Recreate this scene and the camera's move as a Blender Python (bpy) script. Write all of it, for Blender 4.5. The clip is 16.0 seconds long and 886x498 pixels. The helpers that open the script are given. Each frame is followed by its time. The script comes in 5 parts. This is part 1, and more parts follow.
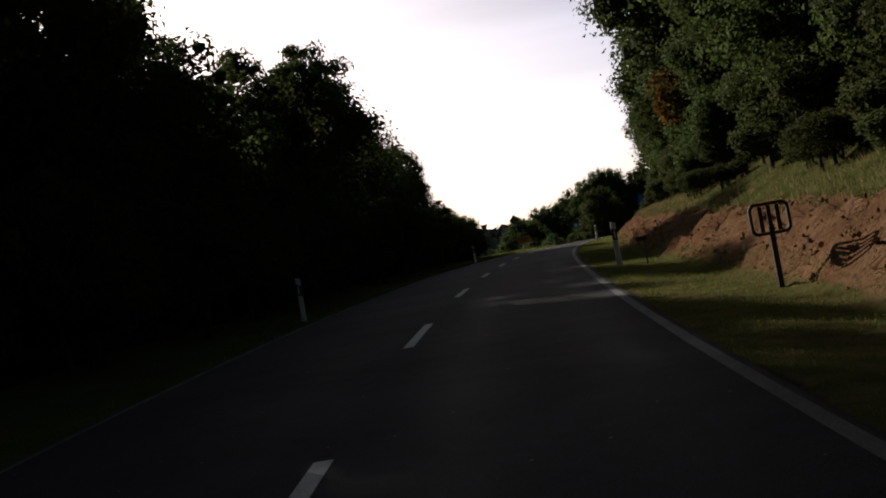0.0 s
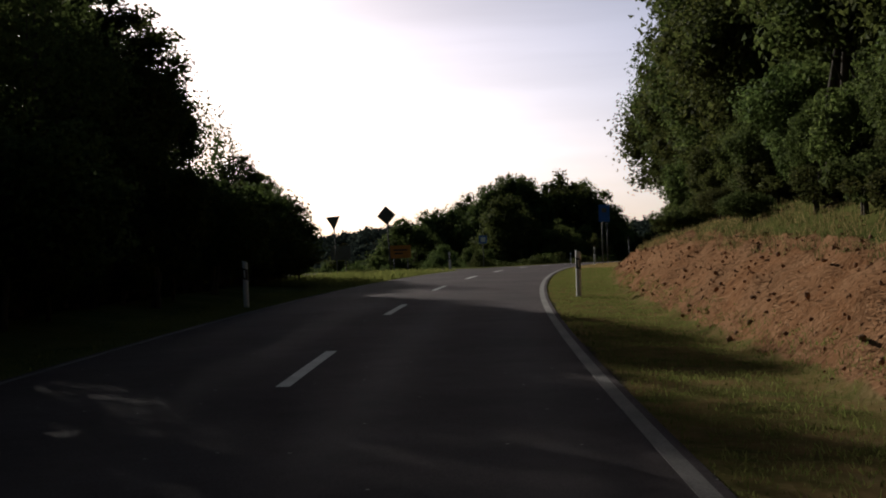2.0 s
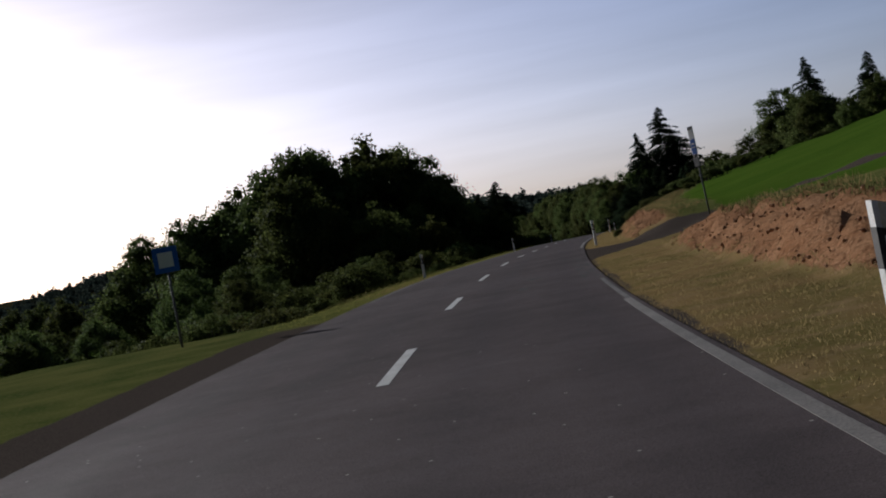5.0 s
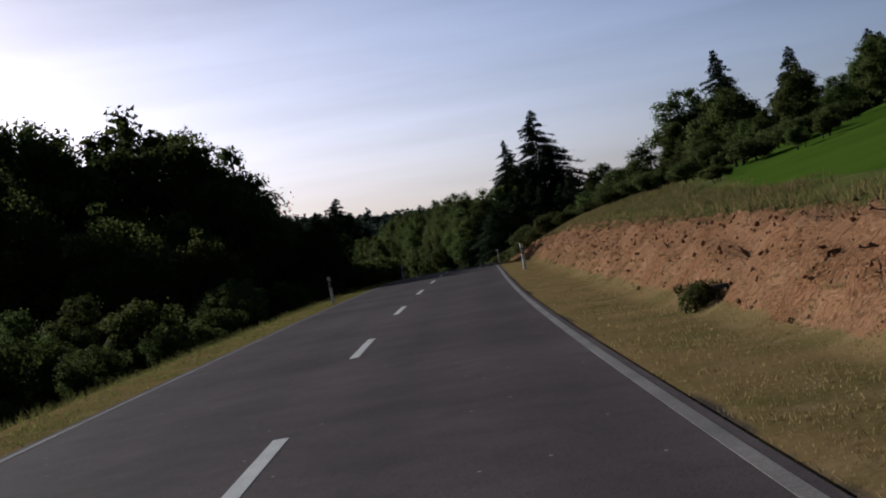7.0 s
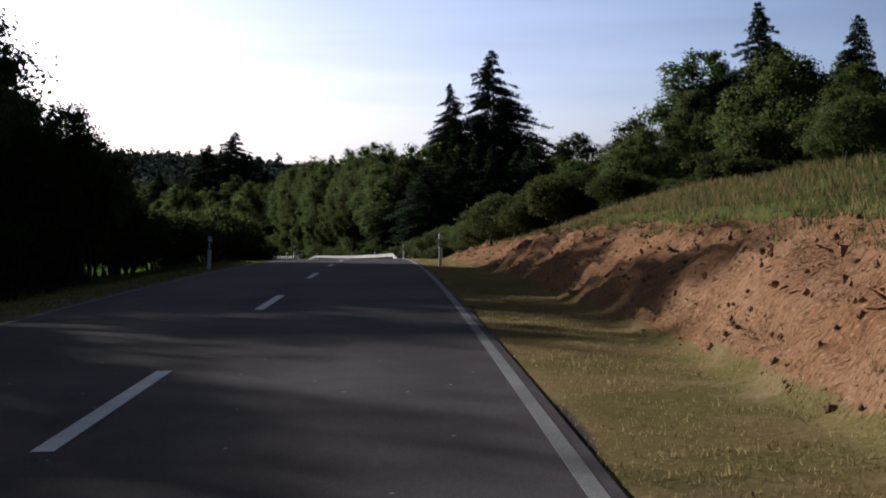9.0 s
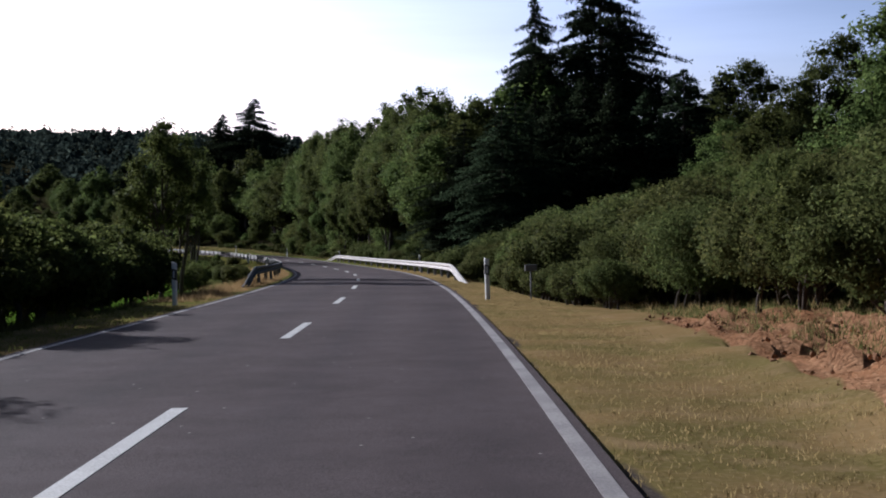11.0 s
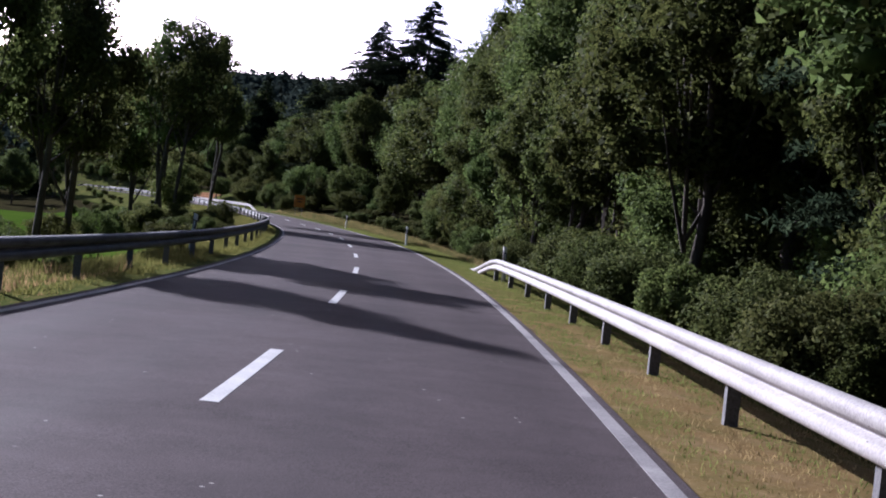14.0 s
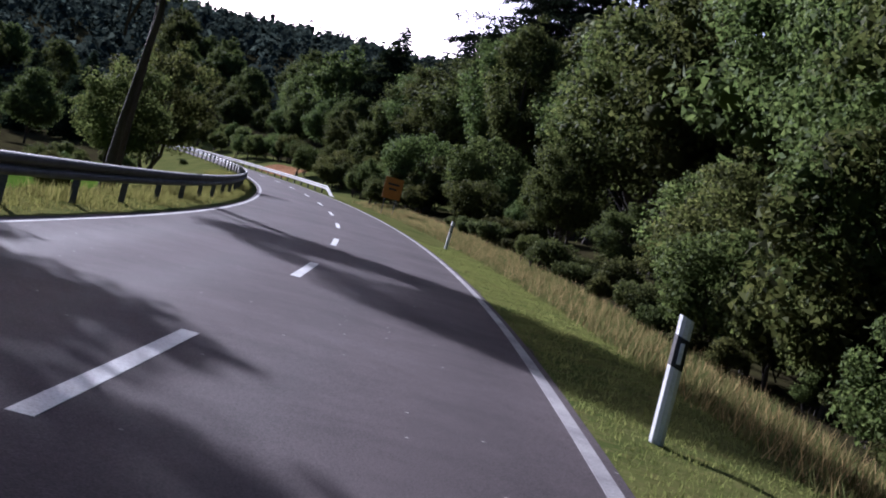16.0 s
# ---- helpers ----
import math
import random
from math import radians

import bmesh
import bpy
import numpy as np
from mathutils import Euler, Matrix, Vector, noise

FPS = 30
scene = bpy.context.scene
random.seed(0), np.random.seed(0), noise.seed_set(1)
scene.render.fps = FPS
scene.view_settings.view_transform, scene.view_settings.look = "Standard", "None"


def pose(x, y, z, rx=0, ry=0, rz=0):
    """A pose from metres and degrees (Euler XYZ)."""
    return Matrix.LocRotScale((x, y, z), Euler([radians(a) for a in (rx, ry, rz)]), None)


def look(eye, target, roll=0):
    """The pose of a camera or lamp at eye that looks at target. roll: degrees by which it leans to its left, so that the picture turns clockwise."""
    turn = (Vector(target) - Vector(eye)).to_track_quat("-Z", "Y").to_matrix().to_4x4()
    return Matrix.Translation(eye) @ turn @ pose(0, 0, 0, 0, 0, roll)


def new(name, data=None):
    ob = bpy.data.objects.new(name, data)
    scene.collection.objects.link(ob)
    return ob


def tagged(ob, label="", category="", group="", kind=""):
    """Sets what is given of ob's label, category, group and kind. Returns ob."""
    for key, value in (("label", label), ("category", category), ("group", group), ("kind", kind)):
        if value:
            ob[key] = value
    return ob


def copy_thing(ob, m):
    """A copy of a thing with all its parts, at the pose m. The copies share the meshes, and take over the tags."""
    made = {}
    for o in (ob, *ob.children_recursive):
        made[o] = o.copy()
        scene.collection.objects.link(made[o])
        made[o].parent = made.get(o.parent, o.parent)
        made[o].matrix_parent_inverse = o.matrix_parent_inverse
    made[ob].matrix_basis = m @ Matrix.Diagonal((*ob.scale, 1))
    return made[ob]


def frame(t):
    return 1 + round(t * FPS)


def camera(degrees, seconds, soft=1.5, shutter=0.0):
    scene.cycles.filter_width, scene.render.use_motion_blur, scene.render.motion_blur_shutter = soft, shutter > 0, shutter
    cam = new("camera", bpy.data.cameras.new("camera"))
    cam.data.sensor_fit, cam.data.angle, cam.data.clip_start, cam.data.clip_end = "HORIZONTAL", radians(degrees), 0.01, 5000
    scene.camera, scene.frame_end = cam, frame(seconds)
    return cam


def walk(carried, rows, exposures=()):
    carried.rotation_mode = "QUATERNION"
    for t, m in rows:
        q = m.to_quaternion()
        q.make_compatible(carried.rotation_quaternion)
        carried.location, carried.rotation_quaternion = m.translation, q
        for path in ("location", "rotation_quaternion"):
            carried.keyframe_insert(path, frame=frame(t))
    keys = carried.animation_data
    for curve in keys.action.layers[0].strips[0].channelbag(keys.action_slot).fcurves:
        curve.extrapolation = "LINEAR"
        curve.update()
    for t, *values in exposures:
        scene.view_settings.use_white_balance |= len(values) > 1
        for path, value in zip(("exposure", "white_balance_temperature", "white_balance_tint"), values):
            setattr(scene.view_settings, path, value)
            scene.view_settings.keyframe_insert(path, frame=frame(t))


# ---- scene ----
cam = camera(36.0, 16.0, soft=1.9)

# ---- the road's line: curvature (1/km) and climb (percent) at even knots ----
# seconds, metres along the road, metres right of its middle, yaw off the road, pitch, roll (degrees)
DRIVE = [
    (0.0, -4.79, 1.197, 0.64, 3.04, -9.90),
    (0.5, 8.60, 1.587, 1.25, 3.43, -10.90),
    (1.0, 21.57, 1.716, 0.79, 2.78, -6.75),
    (1.5, 34.96, 1.681, 0.43, 2.95, -1.73),
    (2.0, 47.59, 1.714, 0.50, 2.57, -1.88),
    (2.5, 59.60, 1.776, 0.49, 2.65, -4.01),
    (3.0, 71.43, 1.754, 1.09, 2.29, -4.91),
    (3.5, 83.26, 1.671, 1.39, 2.00, -6.12),
    (4.0, 95.08, 1.529, 1.42, 1.79, -7.64),
    (4.5, 106.94, 1.380, 1.31, 1.69, -9.30),
    (5.0, 118.88, 1.277, 1.19, 1.65, -10.96),
    (5.5, 130.94, 1.264, 1.17, 1.81, -12.48),
    (6.0, 145.29, 1.298, 0.77, 1.55, -12.39),
    (6.5, 158.90, 1.395, -0.01, 1.58, -12.50),
    (7.0, 173.07, 1.516, -0.39, 1.44, -9.89),
    (7.5, 187.72, 1.584, -1.24, 1.26, -6.92),
    (8.0, 202.61, 1.667, -1.69, 0.90, -2.75),
    (8.5, 217.50, 1.800, -1.90, 0.43, -0.66),
    (9.0, 232.41, 1.977, -1.88, -0.13, -0.60),
    (9.5, 247.42, 2.121, -1.65, -0.67, -1.52),
    (10.0, 262.62, 2.158, -1.26, -0.86, -2.37),
    (10.5, 278.09, 2.021, -0.73, -0.55, -2.25),
    (11.0, 293.33, 1.969, -0.48, -0.62, -0.77),
    (11.5, 308.57, 1.968, -0.62, -0.88, 1.17),
    (12.0, 324.02, 1.854, -0.24, -0.80, 4.40),
    (12.5, 339.76, 1.683, -0.07, -1.10, 7.04),
    (13.0, 354.91, 1.552, 0.08, -0.92, 10.11),
    (13.5, 371.00, 1.446, 0.26, -1.07, 9.45),
    (14.0, 386.88, 1.462, 0.40, -1.13, 6.19),
    (14.5, 402.31, 1.464, 0.37, -1.14, 6.50),
    (15.0, 418.37, 1.470, -0.29, -1.03, 10.61),
    (15.5, 434.51, 1.500, -0.61, -0.83, 13.36),
    (16.0, 450.23, 1.573, 0.31, -1.43, 14.70),
]
KNOT, START = 26.0, -24.0
BEND = [-4.510, -2.612, -0.665, -1.449, -2.384, -2.365, -1.946, -1.297, -0.843, -0.606, 0.143, 0.430, 0.075, 0.704, 1.410, 2.732, 1.183, 2.328, 1.392, 2.570, 2.427, 2.283, 2.139, 1.995, 1.851, 1.707, 1.563, 1.420]
CLIMB = [1.825, 6.682, 5.424, 5.146, 4.806, 4.358, 3.450, 3.445, 2.403, 2.606, 2.302, 1.271, 0.007, -1.059, -1.240, -1.267, -0.877, -0.176, 0.247, -0.102, 0.622, 0.748, 0.626, 0.440, 0.273, 0.147, 0.057, -0.014]
EXPOSURES = [(0.0, -0.48, 5900, 6), (1.0, -0.35, 5900, 6), (1.6, -0.45, 5900, 6), (3.2, -0.4, 5800, 8), (5.3, -0.6, 5350, 7), (8.2, -0.03, 5350, 7), (10.5, 0.42, 5150, 11), (12.0, 0.50, 5150, 14), (13.0, 0.72, 5100, 18), (14.5, 1.15, 4950, 22), (15.0, 1.35, 4950, 22), (15.5, 1.35, 4850, 22), (16.0, 1.0, 4900, 22)]


STEP = 2.0
STATIONS = np.arange(-24.0, 1100.0, STEP)
_knots = START + KNOT * np.arange(len(BEND))
_bend = np.interp(STATIONS, _knots, BEND) / 1000
_climb = np.interp(STATIONS, _knots, CLIMB) / 100
_head = np.concatenate([[0], np.cumsum((_bend[1:] + _bend[:-1]) / 2 * STEP)])
_zero = int(np.searchsorted(STATIONS, 0))
_head -= _head[_zero]
_mid = (_head[1:] + _head[:-1]) / 2
ROAD_X = np.concatenate([[0], np.cumsum(-np.sin(_mid) * STEP)])
ROAD_Y = np.concatenate([[0], np.cumsum(np.cos(_mid) * STEP)])
ROAD_Z = np.concatenate([[0], np.cumsum((_climb[1:] + _climb[:-1]) / 2 * STEP)])
ROAD_X, ROAD_Y, ROAD_Z = ROAD_X - ROAD_X[_zero], ROAD_Y - ROAD_Y[_zero], ROAD_Z - ROAD_Z[_zero]


def heading(s):
    return np.interp(s, STATIONS, _head)


def on_road(s, lat=0.0, up=0.0):
    """Places s metres along the road, lat metres right of its middle, up metres over its surface."""
    s = np.asarray(s, float)
    h = heading(s)
    before = np.minimum(s - STATIONS[0], 0)
    x = np.interp(s, STATIONS, ROAD_X) - np.sin(h) * before
    y = np.interp(s, STATIONS, ROAD_Y) + np.cos(h) * before
    return np.stack([x + np.cos(h) * lat, y + np.sin(h) * lat, np.interp(s, STATIONS, ROAD_Z) + up], -1)


def road_place(x, y):
    """Station and offset of places in the plan."""
    s = np.interp(y, ROAD_Y, STATIONS) + np.minimum(y - ROAD_Y[0], 0) + np.maximum(y - ROAD_Y[-1], 0)
    for _ in range(4):
        p, h = on_road(s), heading(s)
        s = np.clip(s + (-(x - p[..., 0]) * np.sin(h) + (y - p[..., 1]) * np.cos(h)) * 0.8, -700, STATIONS[-1])
    p, h = on_road(s), heading(s)
    return s, (x - p[..., 0]) * np.cos(h) + (y - p[..., 1]) * np.sin(h)


EYE = 1.30
rows = []
for t, s, lat, turn, pitch, roll in DRIVE:
    eye = Vector(on_road(s, lat, EYE))
    yaw, up = float(heading(s)) + radians(turn), radians(pitch)
    ahead = Vector((-math.sin(yaw) * math.cos(up), math.cos(yaw) * math.cos(up), math.sin(up)))
    rows.append((t, look(eye, eye + ahead, roll)))
walk(cam, rows, EXPOSURES)

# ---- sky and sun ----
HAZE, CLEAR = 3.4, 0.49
SUN_HEIGHT, SUN_LEFT = radians(20), radians(24)     # over the horizon; left of +y
to_sun = Vector((-math.sin(SUN_LEFT) * math.cos(SUN_HEIGHT), math.cos(SUN_LEFT) * math.cos(SUN_HEIGHT), math.sin(SUN_HEIGHT)))
sun = new("sun", bpy.data.lights.new("sun", "SUN"))
sun.data.energy, sun.data.angle, sun.data.color = 5.0, radians(0.55), (1.0, 0.88, 0.74)
sun.rotation_euler = to_sun.to_track_quat("Z", "Y").to_euler()
world = bpy.data.worlds.new("sky")
scene.world = world
world.use_nodes = True
wn, wl = world.node_tree.nodes, world.node_tree.links
sky = wn.new("ShaderNodeTexSky")
sky.sky_type, sky.sun_disc = "NISHITA", False
sky.sun_elevation, sky.sun_rotation = SUN_HEIGHT, -SUN_LEFT
sky.air_density, sky.dust_density, sky.ozone_density = 1.0, 3.5, 2.0
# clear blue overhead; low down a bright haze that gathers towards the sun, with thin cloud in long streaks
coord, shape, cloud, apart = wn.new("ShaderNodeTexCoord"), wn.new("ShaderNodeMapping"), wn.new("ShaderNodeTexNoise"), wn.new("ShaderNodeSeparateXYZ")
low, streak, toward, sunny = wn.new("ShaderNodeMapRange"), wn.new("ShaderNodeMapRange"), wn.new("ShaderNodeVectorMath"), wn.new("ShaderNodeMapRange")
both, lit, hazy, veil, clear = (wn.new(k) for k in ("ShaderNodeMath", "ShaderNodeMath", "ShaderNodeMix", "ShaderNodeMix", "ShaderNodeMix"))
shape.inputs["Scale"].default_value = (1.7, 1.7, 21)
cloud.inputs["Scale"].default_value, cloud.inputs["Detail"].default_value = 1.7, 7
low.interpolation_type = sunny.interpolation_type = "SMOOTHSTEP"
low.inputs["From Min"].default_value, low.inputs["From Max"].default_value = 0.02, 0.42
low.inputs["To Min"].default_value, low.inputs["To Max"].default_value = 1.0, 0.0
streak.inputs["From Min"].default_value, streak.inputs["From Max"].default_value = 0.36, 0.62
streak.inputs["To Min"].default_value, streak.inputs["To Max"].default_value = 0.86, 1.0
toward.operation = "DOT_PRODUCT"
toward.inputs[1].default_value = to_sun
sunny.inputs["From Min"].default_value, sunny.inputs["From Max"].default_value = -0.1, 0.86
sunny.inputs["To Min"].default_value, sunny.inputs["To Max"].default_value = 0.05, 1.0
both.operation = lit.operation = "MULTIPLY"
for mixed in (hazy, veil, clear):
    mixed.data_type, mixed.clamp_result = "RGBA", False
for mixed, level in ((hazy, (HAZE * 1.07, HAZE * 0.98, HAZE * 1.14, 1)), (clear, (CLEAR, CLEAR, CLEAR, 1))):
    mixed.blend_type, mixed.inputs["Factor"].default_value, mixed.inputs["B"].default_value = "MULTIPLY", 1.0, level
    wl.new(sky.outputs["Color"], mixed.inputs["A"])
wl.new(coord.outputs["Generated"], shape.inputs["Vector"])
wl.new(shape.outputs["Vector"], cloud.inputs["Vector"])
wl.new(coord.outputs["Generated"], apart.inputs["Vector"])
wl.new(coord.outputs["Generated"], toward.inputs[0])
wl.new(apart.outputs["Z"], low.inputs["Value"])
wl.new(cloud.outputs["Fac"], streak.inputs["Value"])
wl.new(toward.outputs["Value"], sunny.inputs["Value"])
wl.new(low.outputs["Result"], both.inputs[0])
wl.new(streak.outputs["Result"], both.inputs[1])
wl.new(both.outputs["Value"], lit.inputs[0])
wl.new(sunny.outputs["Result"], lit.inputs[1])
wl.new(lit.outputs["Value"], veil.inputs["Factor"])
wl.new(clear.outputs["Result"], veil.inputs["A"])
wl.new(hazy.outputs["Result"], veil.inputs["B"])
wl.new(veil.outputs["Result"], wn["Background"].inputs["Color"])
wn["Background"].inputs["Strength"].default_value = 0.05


# ---- materials ----
def material(name, colors, rough=0.8, metal=0.0, scales=(3.0, 40.0), bump=0.0, bump_scale=60.0, by_piece=0.0, spec=0.3, glow=0.0, stretch=(1, 1, 1)):
    """Two colours mixed by coarse noise, a fine grain over them, an optional relief."""
    m = bpy.data.materials.new(name)
    m.use_nodes = True
    n, l = m.node_tree.nodes, m.node_tree.links
    b = n["Principled BSDF"]
    b.inputs["Roughness"].default_value, b.inputs["Metallic"].default_value = rough, metal
    b.inputs["Specular IOR Level"].default_value = spec
    co, mp = n.new("ShaderNodeTexCoord"), n.new("ShaderNodeMapping")
    mp.inputs["Scale"].default_value = stretch
    l.new(co.outputs["Object"], mp.inputs["Vector"])
    big, small = n.new("ShaderNodeTexNoise"), n.new("ShaderNodeTexNoise")
    for tex, sc in ((big, scales[0]), (small, scales[1])):
        tex.inputs["Scale"].default_value, tex.inputs["Detail"].default_value = sc, 5
        l.new(mp.outputs["Vector"], tex.inputs["Vector"])
    mix, grain = n.new("ShaderNodeMix"), n.new("ShaderNodeMix")
    mix.data_type = grain.data_type = "RGBA"
    rng = n.new("ShaderNodeMapRange")
    rng.inputs["From Min"].default_value, rng.inputs["From Max"].default_value = 0.32, 0.68
    l.new(big.outputs["Fac"], rng.inputs["Value"])
    l.new(rng.outputs["Result"], mix.inputs["Factor"])
    mix.inputs["A"].default_value, mix.inputs["B"].default_value = (*colors[0], 1), (*colors[1], 1)
    grain.blend_type = "OVERLAY"
    grain.inputs["Factor"].default_value = 0.7
    l.new(mix.outputs["Result"], grain.inputs["A"])
    l.new(small.outputs["Fac"], grain.inputs["B"])
    last = grain.outputs["Result"]
    if by_piece:
        geo, hue, vr = n.new("ShaderNodeNewGeometry"), n.new("ShaderNodeHueSaturation"), n.new("ShaderNodeMapRange")
        vr.inputs["To Min"].default_value, vr.inputs["To Max"].default_value = 1 - by_piece, 1 + by_piece
        l.new(geo.outputs["Random Per Island"], vr.inputs["Value"])
        l.new(vr.outputs["Result"], hue.inputs["Value"])
        l.new(last, hue.inputs["Color"])
        last = hue.outputs["Color"]
    l.new(last, b.inputs["Base Color"])
    if bump:
        bp, tex = n.new("ShaderNodeBump"), n.new("ShaderNodeTexNoise")
        tex.inputs["Scale"].default_value, tex.inputs["Detail"].default_value = bump_scale, 6
        bp.inputs["Strength"].default_value, bp.inputs["Distance"].default_value = bump, 0.03
        l.new(mp.outputs["Vector"], tex.inputs["Vector"])
        l.new(tex.outputs["Fac"], bp.inputs["Height"])
        l.new(bp.outputs["Normal"], b.inputs["Normal"])
    return m


def asphalt_material():
    """Worn asphalt: stone speckle, broad stains and polished wheel tracks."""
    m = bpy.data.materials.new("asphalt")
    m.use_nodes = True
    n, l = m.node_tree.nodes, m.node_tree.links
    b = n["Principled BSDF"]
    b.inputs["Specular IOR Level"].default_value = 0.02
    co, at = n.new("ShaderNodeTexCoord"), n.new("ShaderNodeAttribute")
    at.attribute_name = "wheel"

    def tex(scale, detail=4, rough=0.6):
        t = n.new("ShaderNodeTexNoise")
        t.inputs["Scale"].default_value, t.inputs["Detail"].default_value, t.inputs["Roughness"].default_value = scale, detail, rough
        l.new(co.outputs["Object"], t.inputs["Vector"])
        return t.outputs["Fac"]

    def scaled(value, lo, hi, to_lo, to_hi):
        r = n.new("ShaderNodeMapRange")
        for slot, v in zip(("From Min", "From Max", "To Min", "To Max"), (lo, hi, to_lo, to_hi)):
            r.inputs[slot].default_value = v
        l.new(value, r.inputs["Value"])
        return r.outputs["Result"]

    def times(a, c):
        k = n.new("ShaderNodeMath")
        k.operation = "MULTIPLY"
        l.new(a, k.inputs[0]), l.new(c, k.inputs[1])
        return k.outputs["Value"]

    tone = times(times(scaled(tex(0.22, 5), 0.3, 0.7, 0.78, 1.20), scaled(tex(1.6, 7, 0.72), 0.3, 0.7, 0.86, 1.14)),
                 times(scaled(tex(90, 3), 0.3, 0.7, 0.60, 1.45), scaled(at.outputs["Fac"], 0, 1, 1.07, 0.86)))
    base, hue = n.new("ShaderNodeRGB"), n.new("ShaderNodeHueSaturation")
    base.outputs["Color"].default_value = (0.094, 0.077, 0.078, 1)
    l.new(base.outputs["Color"], hue.inputs["Color"])
    l.new(tone, hue.inputs["Value"])
    # scattered pale specks mixed into the surface colour
    fleck, pick, mixed = n.new("ShaderNodeTexVoronoi"), n.new("ShaderNodeSeparateColor"), n.new("ShaderNodeMix")
    fleck.voronoi_dimensions = "2D"
    fleck.inputs["Scale"].default_value = 2.2
    l.new(co.outputs["Object"], fleck.inputs["Vector"])
    l.new(fleck.outputs["Color"], pick.inputs["Color"])
    mixed.data_type = "RGBA"
    l.new(times(scaled(fleck.outputs["Distance"], 0.022, 0.034, 1, 0), scaled(pick.outputs["Red"], 0.84, 0.87, 0, 1)), mixed.inputs["Factor"])
    l.new(hue.outputs["Color"], mixed.inputs["A"])
    mixed.inputs["B"].default_value = (0.42, 0.39, 0.36, 1)
    l.new(mixed.outputs["Result"], b.inputs["Base Color"])
    l.new(scaled(at.outputs["Fac"], 0, 1, 0.82, 0.68), b.inputs["Roughness"])
    bump = n.new("ShaderNodeBump")
    bump.inputs["Strength"].default_value, bump.inputs["Distance"].default_value = 0.5, 0.012
    l.new(tex(150, 3), bump.inputs["Height"])
    l.new(bump.outputs["Normal"], b.inputs["Normal"])
    return m


def leaf_material(name, colors, through_light=0.3, vary=0.45, gloss=(0.9, 0.0)):
    """Leaves: matt and partly translucent, each leaf of its own tone."""
    m = bpy.data.materials.new(name)
    m.use_nodes = True
    n, l = m.node_tree.nodes, m.node_tree.links
    b = n["Principled BSDF"]
    b.inputs["Roughness"].default_value, b.inputs["Specular IOR Level"].default_value = gloss
    geo, ramp, per = n.new("ShaderNodeNewGeometry"), n.new("ShaderNodeValToRGB"), n.new("ShaderNodeObjectInfo")
    ramp.color_ramp.elements[0].color, ramp.color_ramp.elements[1].color = (*colors[0], 1), (*colors[1], 1)
    l.new(geo.outputs["Random Per Island"], ramp.inputs["Fac"])
    hue, vr, hr = n.new("ShaderNodeHueSaturation"), n.new("ShaderNodeMapRange"), n.new("ShaderNodeMapRange")
    vr.inputs["To Min"].default_value, vr.inputs["To Max"].default_value = 1 - vary, 1 + vary
    hr.inputs["To Min"].default_value, hr.inputs["To Max"].default_value = 0.475, 0.52
    l.new(per.outputs["Random"], vr.inputs["Value"])
    l.new(per.outputs["Random"], hr.inputs["Value"])
    l.new(vr.outputs["Result"], hue.inputs["Value"])
    l.new(hr.outputs["Result"], hue.inputs["Hue"])
    l.new(ramp.outputs["Color"], hue.inputs["Color"])
    l.new(hue.outputs["Color"], b.inputs["Base Color"])
    tr, mx = n.new("ShaderNodeBsdfTranslucent"), n.new("ShaderNodeMixShader")
    l.new(hue.outputs["Color"], tr.inputs["Color"])
    mx.inputs["Fac"].default_value = through_light
    l.new(b.outputs["BSDF"], mx.inputs[1])
    l.new(tr.outputs["BSDF"], mx.inputs[2])
    l.new(mx.outputs["Shader"], n["Material Output"].inputs["Surface"])
    return m


